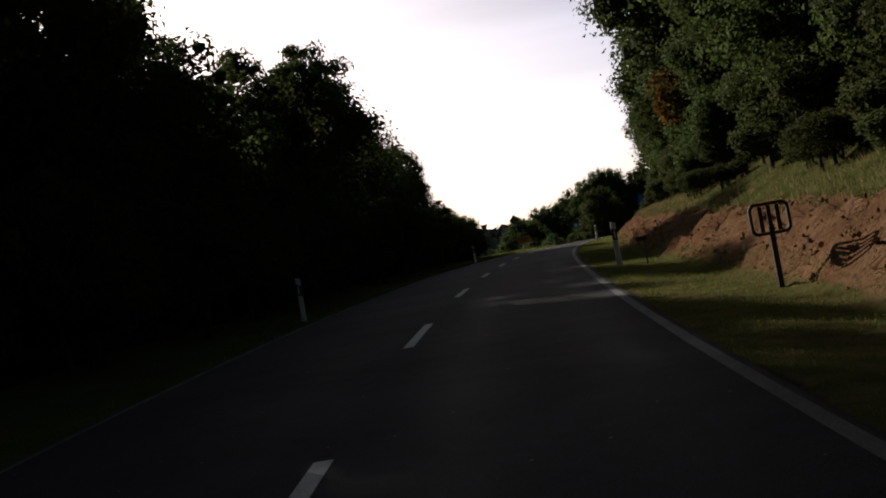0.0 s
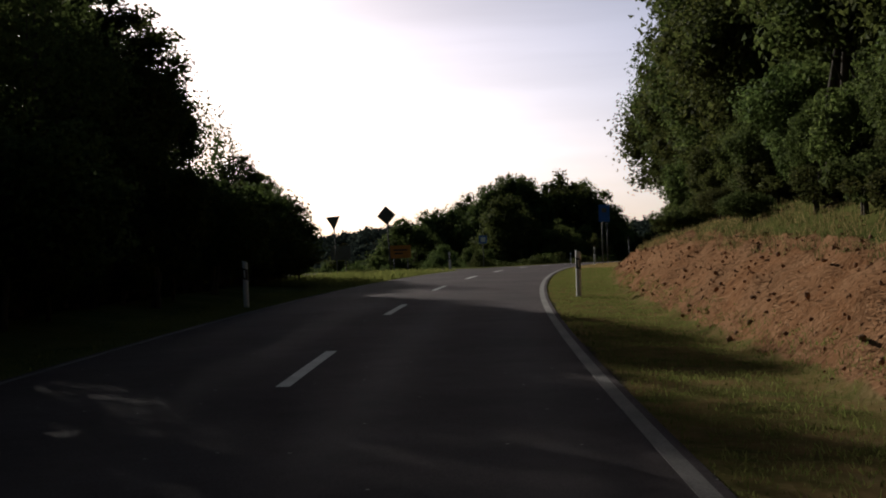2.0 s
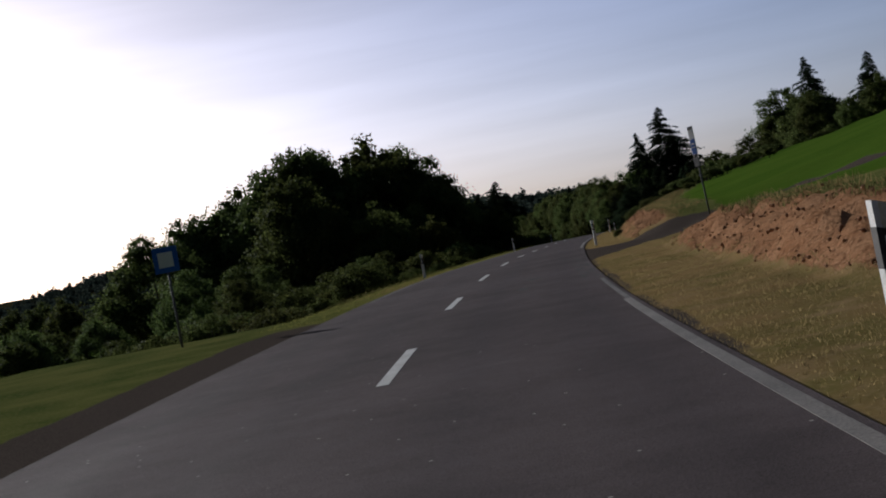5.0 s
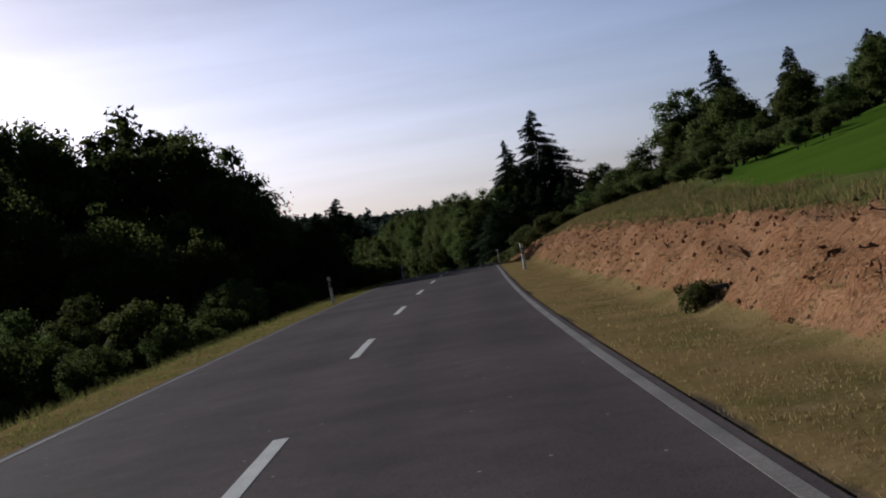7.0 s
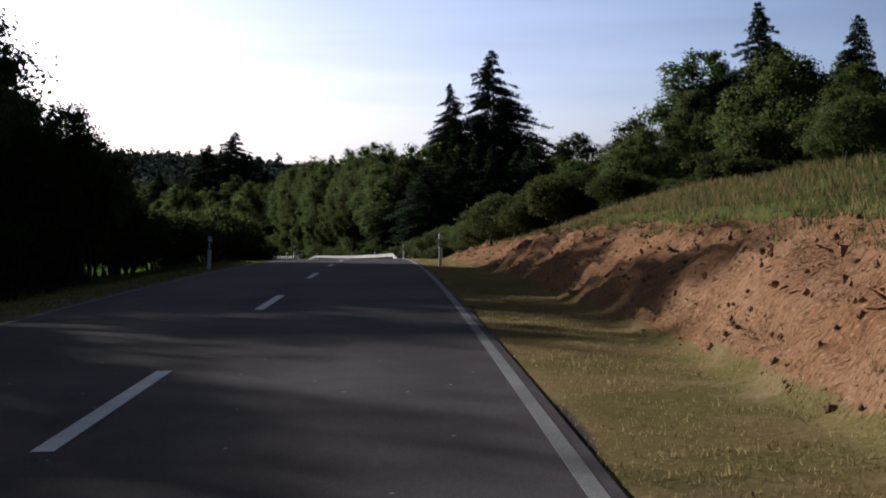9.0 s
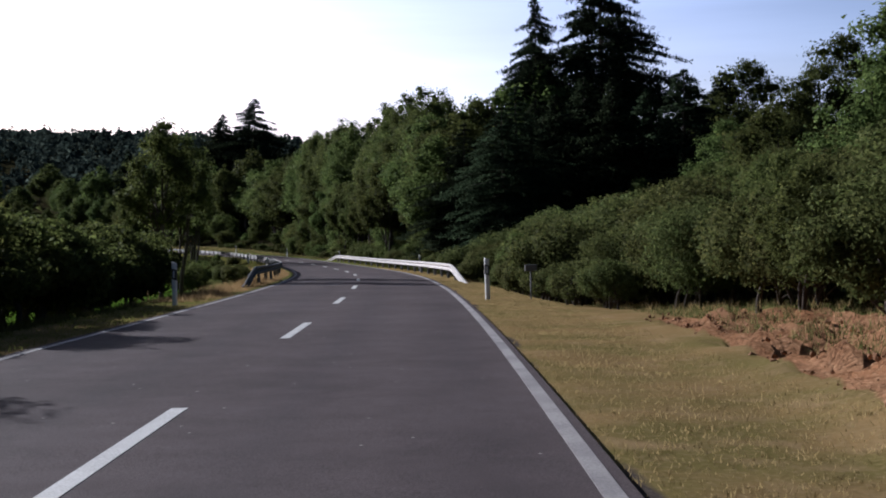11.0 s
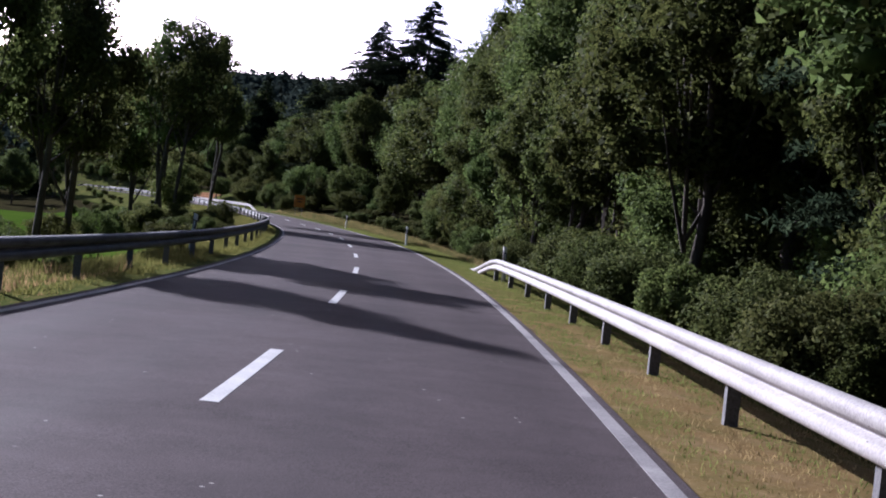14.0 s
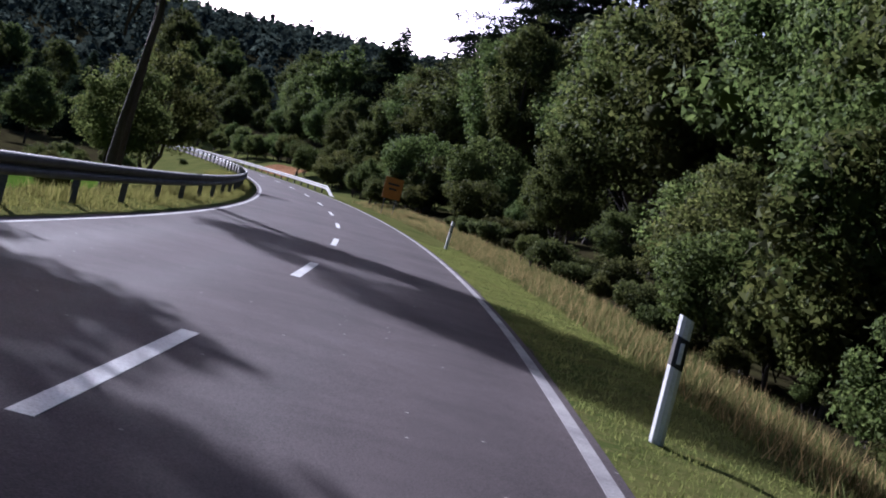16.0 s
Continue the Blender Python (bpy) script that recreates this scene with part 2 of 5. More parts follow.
def ground_material():
    """Grass, dry verge, green field, bare red soil and gravel, laid by the zones of the ground."""
    m = bpy.data.materials.new("ground")
    m.use_nodes = True
    n, l = m.node_tree.nodes, m.node_tree.links
    b = n["Principled BSDF"]
    b.inputs["Roughness"].default_value, b.inputs["Specular IOR Level"].default_value = 1.0, 0.0
    co = n.new("ShaderNodeTexCoord")

    def tex(scale, detail=5):
        t = n.new("ShaderNodeTexNoise")
        t.inputs["Scale"].default_value, t.inputs["Detail"].default_value = scale, detail
        l.new(co.outputs["Object"], t.inputs["Vector"])
        return t.outputs["Fac"]

    def two(a, c, fac, lo=0.35, hi=0.65):
        r, x = n.new("ShaderNodeMapRange"), n.new("ShaderNodeMix")
        x.data_type = "RGBA"
        r.inputs["From Min"].default_value, r.inputs["From Max"].default_value = lo, hi
        l.new(fac, r.inputs["Value"])
        l.new(r.outputs["Result"], x.inputs["Factor"])
        for value, slot in ((a, "A"), (c, "B")):
            if isinstance(value, tuple):
                x.inputs[slot].default_value = (*value, 1)
            else:
                l.new(value, x.inputs[slot])
        return x.outputs["Result"]

    def zone(name, under, over, edge=0.5):
        a, add, k = n.new("ShaderNodeAttribute"), n.new("ShaderNodeMath"), n.new("ShaderNodeMath")
        a.attribute_name = name
        k.operation, k.inputs[1].default_value = "MULTIPLY_ADD", edge
        k.inputs[2].default_value = -edge / 2
        l.new(tex(2.3, 7), k.inputs[0])
        l.new(a.outputs["Fac"], add.inputs[0])
        l.new(k.outputs["Value"], add.inputs[1])
        return two(under, over, add.outputs["Value"], 0.42, 0.58)

    mid, fine = tex(0.6), tex(18)
    grass = two(two((0.060, 0.085, 0.022), (0.13, 0.135, 0.040), mid), (0.17, 0.15, 0.060), fine, 0.45, 0.8)
    dry = two(two(two((0.235, 0.160, 0.070), (0.160, 0.130, 0.046), mid, 0.42, 0.60), (0.270, 0.190, 0.095), tex(1.7, 7), 0.52, 0.72), (0.29, 0.215, 0.115), fine, 0.5, 0.85)
    field = two(two((0.050, 0.098, 0.010), (0.072, 0.122, 0.014), tex(0.25)), (0.088, 0.130, 0.022), fine, 0.45, 0.8)
    soil = two(two(two((0.245, 0.122, 0.060), (0.32, 0.178, 0.096), tex(1.1, 7)), (0.125, 0.062, 0.032), tex(8, 9), 0.50, 0.70), (0.42, 0.26, 0.15), tex(19, 8), 0.54, 0.74)
    gravel = two((0.056, 0.046, 0.040), (0.098, 0.080, 0.068), tex(45))
    c = zone("dry", grass, dry)
    c = zone("field", c, field)
    c = zone("soil", c, soil)
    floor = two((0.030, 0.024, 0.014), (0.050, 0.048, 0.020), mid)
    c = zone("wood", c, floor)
    c = zone("gravel", c, gravel, 0.3)
    l.new(c, b.inputs["Base Color"])
    bp = n.new("ShaderNodeBump")
    bare, rel = n.new("ShaderNodeAttribute"), n.new("ShaderNodeMapRange")
    bare.attribute_name = "soil"
    rel.inputs["To Min"].default_value, rel.inputs["To Max"].default_value = 0.22, 0.95
    l.new(bare.outputs["Fac"], rel.inputs["Value"])
    l.new(rel.outputs["Result"], bp.inputs["Strength"])
    bp.inputs["Distance"].default_value = 0.045
    l.new(tex(16, 8), bp.inputs["Height"])
    l.new(bp.outputs["Normal"], b.inputs["Normal"])
    return m


ASPHALT = asphalt_material()
OLD_ASPHALT = material("patched_asphalt", ((0.040, 0.037, 0.037), (0.055, 0.050, 0.050)), 0.85, scales=(2.0, 120.0), bump=0.8, bump_scale=70)
PAINT = material("road_paint", ((0.62, 0.61, 0.59), (0.50, 0.49, 0.47)), 0.6, scales=(2.5, 70.0), bump=0.2, bump_scale=200)
WORN_PAINT = material("worn_road_paint", ((0.36, 0.335, 0.325), (0.20, 0.185, 0.185)), 0.7, scales=(1.4, 60.0), bump=0.2, bump_scale=200)
FADED_PAINT = material("faded_road_paint", ((0.16, 0.148, 0.140), (0.095, 0.086, 0.084)), 0.8, scales=(1.2, 50.0), bump=0.3, bump_scale=160)
GREY_PAINT = material("grey_worn_paint", ((0.225, 0.205, 0.190), (0.145, 0.132, 0.124)), 0.8, scales=(1.2, 50.0), bump=0.3, bump_scale=160)
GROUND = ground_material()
CLOD = material("soil_clods", ((0.225, 0.115, 0.060), (0.31, 0.18, 0.10)), 0.95, scales=(5.0, 40.0), bump=0.6, bump_scale=30, by_piece=0.25, spec=0.1)
DRY_BLADES = leaf_material("dry_grass", ((0.205, 0.145, 0.062), (0.270, 0.195, 0.092)), 0.82, 0.1)
WEEDS = leaf_material("weeds", ((0.060, 0.074, 0.022), (0.125, 0.115, 0.042)), 0.7, 0.1)
GREEN_BLADES = leaf_material("green_grass", ((0.105, 0.118, 0.028), (0.16, 0.155, 0.046)), 0.82, 0.1)
BARK = material("bark", ((0.045, 0.036, 0.028), (0.092, 0.076, 0.060)), 0.95, scales=(4.0, 30.0), bump=0.9, bump_scale=14, spec=0.1, stretch=(1, 1, 0.25))
LEAVES = leaf_material("broad_leaves", ((0.064, 0.088, 0.024), (0.122, 0.148, 0.044)), 0.5, 0.32, (0.75, 0.02))
PALE_LEAVES = leaf_material("willow_leaves", ((0.080, 0.102, 0.028), (0.136, 0.152, 0.046)), 0.6, 0.3, (0.75, 0.02))
AUTUMN_LEAVES = leaf_material("turning_leaves", ((0.09, 0.05, 0.015), (0.22, 0.11, 0.03)), 0.25)
NEEDLES = leaf_material("spruce_needles", ((0.018, 0.027, 0.015), (0.038, 0.050, 0.026)), 0.08, 0.25)
BROOM = leaf_material("broom_twigs", ((0.058, 0.074, 0.022), (0.112, 0.122, 0.040)), 0.45, 0.25, (0.8, 0.02))
# bluish and lifted: the haze over the far hills is put into this colour
HAZED_WOOD = leaf_material("hazed_far_wood", ((0.040, 0.056, 0.048), (0.066, 0.082, 0.066)), 0.25, 0.1)
ZINC = material("galvanised_steel", ((0.46, 0.43, 0.41), (0.33, 0.305, 0.295)), 0.75, 0.0, scales=(1.1, 45.0), bump=0.08, bump_scale=90, spec=0.2)
# darker zinc: the shade on the left rail and posts is put into it
DULL_SHADED_ZINC = material("dull_shaded_steel", ((0.15, 0.146, 0.15), (0.085, 0.083, 0.085)), 0.7, 0.3, scales=(2.0, 45.0), bump=0.15, bump_scale=60)
RUST = material("bolt_steel", ((0.10, 0.07, 0.05), (0.06, 0.05, 0.045)), 0.8, 0.3)
WHITE = material("white_plastic", ((0.78, 0.78, 0.76), (0.64, 0.64, 0.62)), 0.5, scales=(4.0, 60.0))
BLACK = material("black_plastic", ((0.022, 0.022, 0.024), (0.035, 0.034, 0.034)), 0.5)
REFLECTOR = material("reflector", ((0.75, 0.76, 0.78), (0.68, 0.69, 0.70)), 0.25, spec=0.7)
SIGN_BACK = material("sign_back", ((0.17, 0.165, 0.16), (0.12, 0.115, 0.11)), 0.6, 0.4, scales=(3.0, 30.0))
SIGN_BLUE = material("sign_blue", ((0.035, 0.13, 0.50), (0.030, 0.11, 0.43)), 0.4)
SIGN_WHITE = material("sign_white", ((0.78, 0.78, 0.78), (0.70, 0.70, 0.70)), 0.4)
SIGN_YELLOW = material("sign_amber", ((0.46, 0.19, 0.025), (0.36, 0.15, 0.022)), 0.45)
DARK_POST = material("dark_post", ((0.05, 0.048, 0.045), (0.03, 0.03, 0.03)), 0.7)


# ---- building helpers ----
def mesh_of(name, verts, faces, mat):
    """A mesh from arrays of vertices and of equal-sided faces."""
    verts, faces = np.asarray(verts, np.float32), np.asarray(faces, np.int32)
    me = bpy.data.meshes.new(name)
    k = faces.shape[1]
    me.vertices.add(len(verts))
    me.vertices.foreach_set("co", verts.ravel())
    me.loops.add(faces.size)
    me.loops.foreach_set("vertex_index", faces.ravel())
    me.polygons.add(len(faces))
    me.polygons.foreach_set("loop_start", np.arange(len(faces), dtype=np.int32) * k)
    me.polygons.foreach_set("use_smooth", np.zeros(len(faces), bool))
    me.update(calc_edges=True)
    me.materials.append(mat)
    return me


def soften(me, normals):
    """Shading normals that follow the mass of the foliage, not the single leaf."""
    me.polygons.foreach_set("use_smooth", np.ones(len(me.polygons), bool))
    me.normals_split_custom_set_from_vertices(unit(normals).tolist())
    return me


def part(name, me, parent=None, label=""):
    """Links a mesh, or a bmesh's mesh, as one object under a thing or a part."""
    ob = new(name, me)
    if parent is not None:
        ob.parent = parent
    return tagged(ob, label)


def from_bm(name, bm, mat, smooth=False):
    me = bpy.data.meshes.new(name)
    bm.to_mesh(me)
    bm.free()
    me.materials.append(mat)
    if smooth:
        me.polygons.foreach_set("use_smooth", [True] * len(me.polygons))
    return me


def box_bm(size, place=(0, 0, 0), bevel=0.0, turn=None):
    bm = bmesh.new()
    m = Matrix.Translation(place) @ (turn if turn is not None else Matrix.Identity(4)) @ Matrix.Diagonal((*size, 1))
    bmesh.ops.create_cube(bm, size=1, matrix=m)
    if bevel:
        bmesh.ops.bevel(bm, geom=list(bm.edges), offset=bevel, segments=1, affect="EDGES")
    return bm


def pole_bm(radius, height, base=0.0, sides=10, x=0.0, y=0.0):
    bm = bmesh.new()
    bmesh.ops.create_cone(bm, cap_ends=True, segments=sides, radius1=radius, radius2=radius, depth=height, matrix=Matrix.Translation((x, y, base + height / 2)))
    return bm


def plate_bm(outline, thick, y=0.0):
    """A flat plate in the plane y, from an outline of (x, z), with its edge bevelled."""
    bm = bmesh.new()
    face = bm.faces.new([bm.verts.new((x, y, z)) for x, z in outline])
    ext = bmesh.ops.extrude_face_region(bm, geom=[face])
    bmesh.ops.translate(bm, verts=[v for v in ext["geom"] if isinstance(v, bmesh.types.BMVert)], vec=(0, thick, 0))
    bmesh.ops.recalc_face_normals(bm, faces=list(bm.faces))
    return bm


def tube(points, radii, sides=7):
    """Vertices and quads of a tapered tube through points."""
    pts = [Vector(p) for p in points]
    verts, faces = [], []
    for i, (p, r) in enumerate(zip(pts, radii)):
        d = (pts[min(i + 1, len(pts) - 1)] - pts[max(i - 1, 0)]).normalized()
        side = d.cross(Vector((0.31, 0.95, 0.05))).normalized()
        other = d.cross(side)
        for k in range(sides):
            a = 2 * math.pi * k / sides
            verts.append(p + (side * math.cos(a) + other * math.sin(a)) * r)
    for i in range(len(pts) - 1):
        for k in range(sides):
            a, b = i * sides + k, i * sides + (k + 1) % sides
            faces.append((a, b, b + sides, a + sides))
    return [tuple(v) for v in verts], faces


def joined(pieces):
    verts, faces = [], []
    for v, f in pieces:
        o = len(verts)
        verts += v
        faces += [tuple(i + o for i in q) for q in f]
    return verts, faces


def unit(v):
    return v / (np.linalg.norm(v, axis=-1, keepdims=True) + 1e-9)


def leaf_tris(rng, at, normal, length, width):
    """A small pointed leaf at each place."""
    n = unit(normal)
    t = unit(np.cross(n, unit(rng.normal(size=n.shape))))
    b = np.cross(n, t)
    L, W = length[:, None] / 2, width[:, None] / 2
    v = np.stack([at - t * L - b * W, at + t * L, at - t * L + b * W], 1).reshape(-1, 3)
    return v, np.arange(len(v)).reshape(-1, 3)


# ---- the lie of the land ----
SECTIONS = []


def section(s, left, right):
    """Heights over the road at offsets to its left and right, across the station s."""
    SECTIONS.append((s, left, right))


WOOD_LEFT = ((3.0, -0.03), (4.8, -0.05), (7, 0.25), (12, 0.9), (40, 2.0), (150, 0))
OPEN_LEFT = ((3.0, -0.03), (4.8, -0.02), (9, 0.0), (25, 0.0), (60, -1.5), (150, -5))
SLOPE_LEFT = ((3.0, -0.03), (4.7, -0.06), (7.5, -0.95), (14, -3.2), (30, -5.5), (60, -8), (150, -9))
BUSH_LEFT = ((3.0, -0.03), (4.8, -0.05), (8, -0.35), (14, -0.9), (30, -2.5), (150, -5))
MEADOW_LEFT = ((3.0, -0.03), (4.9, -0.08), (7, -0.8), (12, -2.2), (18, -3.4), (40, -3.8), (90, -2.2), (150, 1))
section(-60, WOOD_LEFT, ((3.0, -0.03), (4.9, -0.12), (5.6, 0.40), (6.5, 0.75), (10, 2.5), (16, 4.5), (60, 8), (150, 10)))
section(40, WOOD_LEFT, ((3.0, -0.03), (4.9, -0.12), (5.6, 0.42), (6.5, 0.80), (10, 2.5), (16, 4.5), (60, 8), (150, 10)))
section(82, WOOD_LEFT, ((3.0, -0.03), (4.9, -0.10), (5.6, 0.60), (6.5, 1.10), (10, 2.4), (16, 4.0), (60, 8), (150, 10)))
section(104, OPEN_LEFT, ((3.0, -0.03), (5.3, -0.08), (6.0, 0.55), (6.9, 1.00), (10, 1.8), (16, 3.0), (60, 8), (150, 12)))
section(112, OPEN_LEFT, ((3.0, -0.03), (5.6, -0.05), (6.4, 0.45), (7.3, 0.80), (10, 1.5), (16, 2.6), (60, 9), (150, 15)))
section(124, OPEN_LEFT, ((3.0, -0.03), (6.2, 0.00), (7.0, 0.25), (8.0, 0.50), (10, 0.8), (16, 1.9), (60, 10), (150, 20)))
section(140, OPEN_LEFT, ((3.0, -0.03), (5.0, 0.02), (5.7, 0.50), (6.6, 0.85), (10, 1.3), (16, 2.4), (60, 12), (150, 24)))
section(153, OPEN_LEFT, ((3.0, -0.03), (5.0, 0.02), (5.7, 0.42), (6.6, 0.70), (10, 1.1), (16, 2.3), (60, 12), (150, 24)))
section(159, SLOPE_LEFT, ((3.0, -0.03), (5.0, 0.02), (6.4, 0.12), (8.0, 0.40), (10, 0.8), (16, 2.2), (60, 12), (150, 24)))
section(166, SLOPE_LEFT, ((3.0, -0.03), (5.0, 0.00), (6.4, 0.08), (8.0, 0.35), (10, 0.8), (16, 2.3), (60, 13), (150, 24)))
section(171, SLOPE_LEFT, ((3.0, -0.03), (4.7, -0.05), (5.4, 0.30), (6.4, 0.70), (9, 1.0), (16, 2.4), (60, 12), (150, 24)))
section(180, SLOPE_LEFT, ((3.0, -0.03), (4.65, -0.08), (5.3, 0.42), (6.4, 0.90), (9, 1.2), (16, 2.5), (60, 12), (150, 23)))
section(200, SLOPE_LEFT, ((3.0, -0.03), (4.6, -0.08), (5.3, 0.50), (6.4, 1.00), (9, 1.5), (16, 2.8), (25, 4.4), (40, 7.6), (60, 12), (150, 22)))
section(235, SLOPE_LEFT, ((3.0, -0.03), (4.7, -0.08), (5.4, 0.58), (6.5, 1.18), (9, 2.0), (16, 3.3), (25, 4.7), (40, 8.0), (60, 12), (150, 22)))
section(265, SLOPE_LEFT, ((3.0, -0.03), (4.9, -0.08), (5.6, 0.50), (6.6, 1.10), (9, 2.0), (16, 3.3), (25, 4.7), (40, 8.0), (60, 12), (150, 22)))
section(290, BUSH_LEFT, ((3.0, -0.03), (4.6, -0.08), (5.4, 0.28), (6.6, 0.62), (9, 1.1), (16, 2.2), (60, 11), (150, 22)))
section(312, BUSH_LEFT, ((3.0, -0.03), (4.9, -0.10), (5.6, -0.04), (6.6, 0.02), (9, 0.3), (16, 1.2), (60, 9), (150, 20)))
section(345, MEADOW_LEFT, ((3.0, -0.03), (4.7, -0.10), (6.0, -0.55), (8.0, -1.1), (12, -1.2), (20, 0.0), (60, 7), (150, 18)))
section(440, MEADOW_LEFT, ((3.0, -0.03), (4.8, -0.08), (6.0, -0.35), (8.0, -0.9), (12, -1.2), (20, 0.0), (60, 7), (150, 18)))
section(520, MEADOW_LEFT, ((3.0, -0.03), (4.8, -0.02), (6.0, 0.15), (8.0, 0.4), (12, 0.8), (20, 2.0), (60, 9), (150, 20)))
section(565, MEADOW_LEFT, ((3.0, -0.03), (4.8, -0.02), (6.0, 0.2), (8.0, 0.6), (12, 1.2), (20, 2.5), (60, 9), (150, 20)))
section(590, MEADOW_LEFT, ((3.0, -0.03), (4.8, 0.0), (6.0, 0.8), (8.0, 1.6), (12, 2.2), (20, 4.2), (60, 12), (150, 22)))
section(650, MEADOW_LEFT, ((3.0, -0.03), (4.8, 0.0), (6.0, 0.8), (8.0, 1.6), (12, 2.2), (20, 4.2), (60, 12), (150, 22)))
section(700, MEADOW_LEFT, ((3.0, -0.03), (4.8, -0.02), (6.0, 0.25), (8.0, 0.9), (12, 2.0), (20, 4.0), (60, 12), (150, 22)))

SPAN = np.concatenate([-np.geomspace(150, 5.2, 40), np.linspace(-5, 5, 41), np.geomspace(5.2, 150, 60)])
TABLE = np.array([np.where(SPAN < 0,
                           np.interp(-SPAN, [0, 2.9] + [a for a, _ in lf], [-0.09, -0.09] + [z for _, z in lf]),
                           np.interp(SPAN, [0, 2.9] + [a for a, _ in rt], [-0.09, -0.09] + [z for _, z in rt])) for _, lf, rt in SECTIONS])
TABLE_S = np.array([s for s, _, _ in SECTIONS])


def lie(s, lat):
    """The ground over the road's own height."""
    s, lat = np.clip(s, TABLE_S[0], TABLE_S[-1]), np.clip(lat, -150, 150)
    i = np.clip(np.searchsorted(TABLE_S, s) - 1, 0, len(TABLE_S) - 2)
    f = (s - TABLE_S[i]) / (TABLE_S[i + 1] - TABLE_S[i])
    f = f * f * (3 - 2 * f)
    j = np.clip(np.searchsorted(SPAN, lat) - 1, 0, len(SPAN) - 2)
    g = (lat - SPAN[j]) / (SPAN[j + 1] - SPAN[j])
    return ((TABLE[i, j] * (1 - g) + TABLE[i, j + 1] * g) * (1 - f) + (TABLE[i + 1, j] * (1 - g) + TABLE[i + 1, j + 1] * g) * f)


def step(a, b, x):
    t = np.clip((x - a) / (b - a), 0, 1)
    return t * t * (3 - 2 * t)


def hills(x, y):
    """Wooded hills across the valley."""
    across = np.interp(x, [-900, -260, -60, 90, 230, 420, 900], [26, 31, 28, 23, 9, 16, 34])
    roll = 3.0 * np.sin(x / 67.0) + 2.0 * np.sin(x / 29.0 + 1.3)
    front = across + roll
    far = front * step(610, 900, y + 0.10 * x)
    side = 42 * step(240, 620, -x) * step(-250, 150, y)
    right = 30 * step(220, 520, x)
    return np.maximum(np.maximum(far, side), right)


def rough(x, y, size, seed=0.0):
    """Cheap smooth noise over the plan, about -1 to 1."""
    r = np.zeros_like(x)
    for k in range(1, 6):
        a = 2.399 * k + seed
        u = (x * np.cos(a) + y * np.sin(a)) / size * (1 + 0.37 * k)
        w = (x * np.sin(a * 1.7) - y * np.cos(a * 1.7)) / size * (1 + 0.29 * k)
        r += np.sin(u * 2.1 + 1.7 * np.sin(w * 1.3 + k)) * np.cos(w * 1.9 + k * k)
    return r / 2.6


TRACK_S = 162.8        # where the field track leaves the road
SOIL_RUNS = ((-60, 112), (130, 158), (168, 320), (584, 606))


def track_off(s, lat):
    """How far a place lies outside the field track, which leaves the road on a slant, narrows and turns back along the field."""
    return np.abs(s - TRACK_S - np.interp(lat, [3, 5, 6.5, 8, 9.5, 11, 13, 18], [0, 3.0, 3.8, 3.4, 2.2, -0.8, -6.8, -24])) - np.interp(lat, [3, 4, 5, 7, 9, 11], [6.2, 5.0, 3.6, 2.2, 1.5, 2.4])


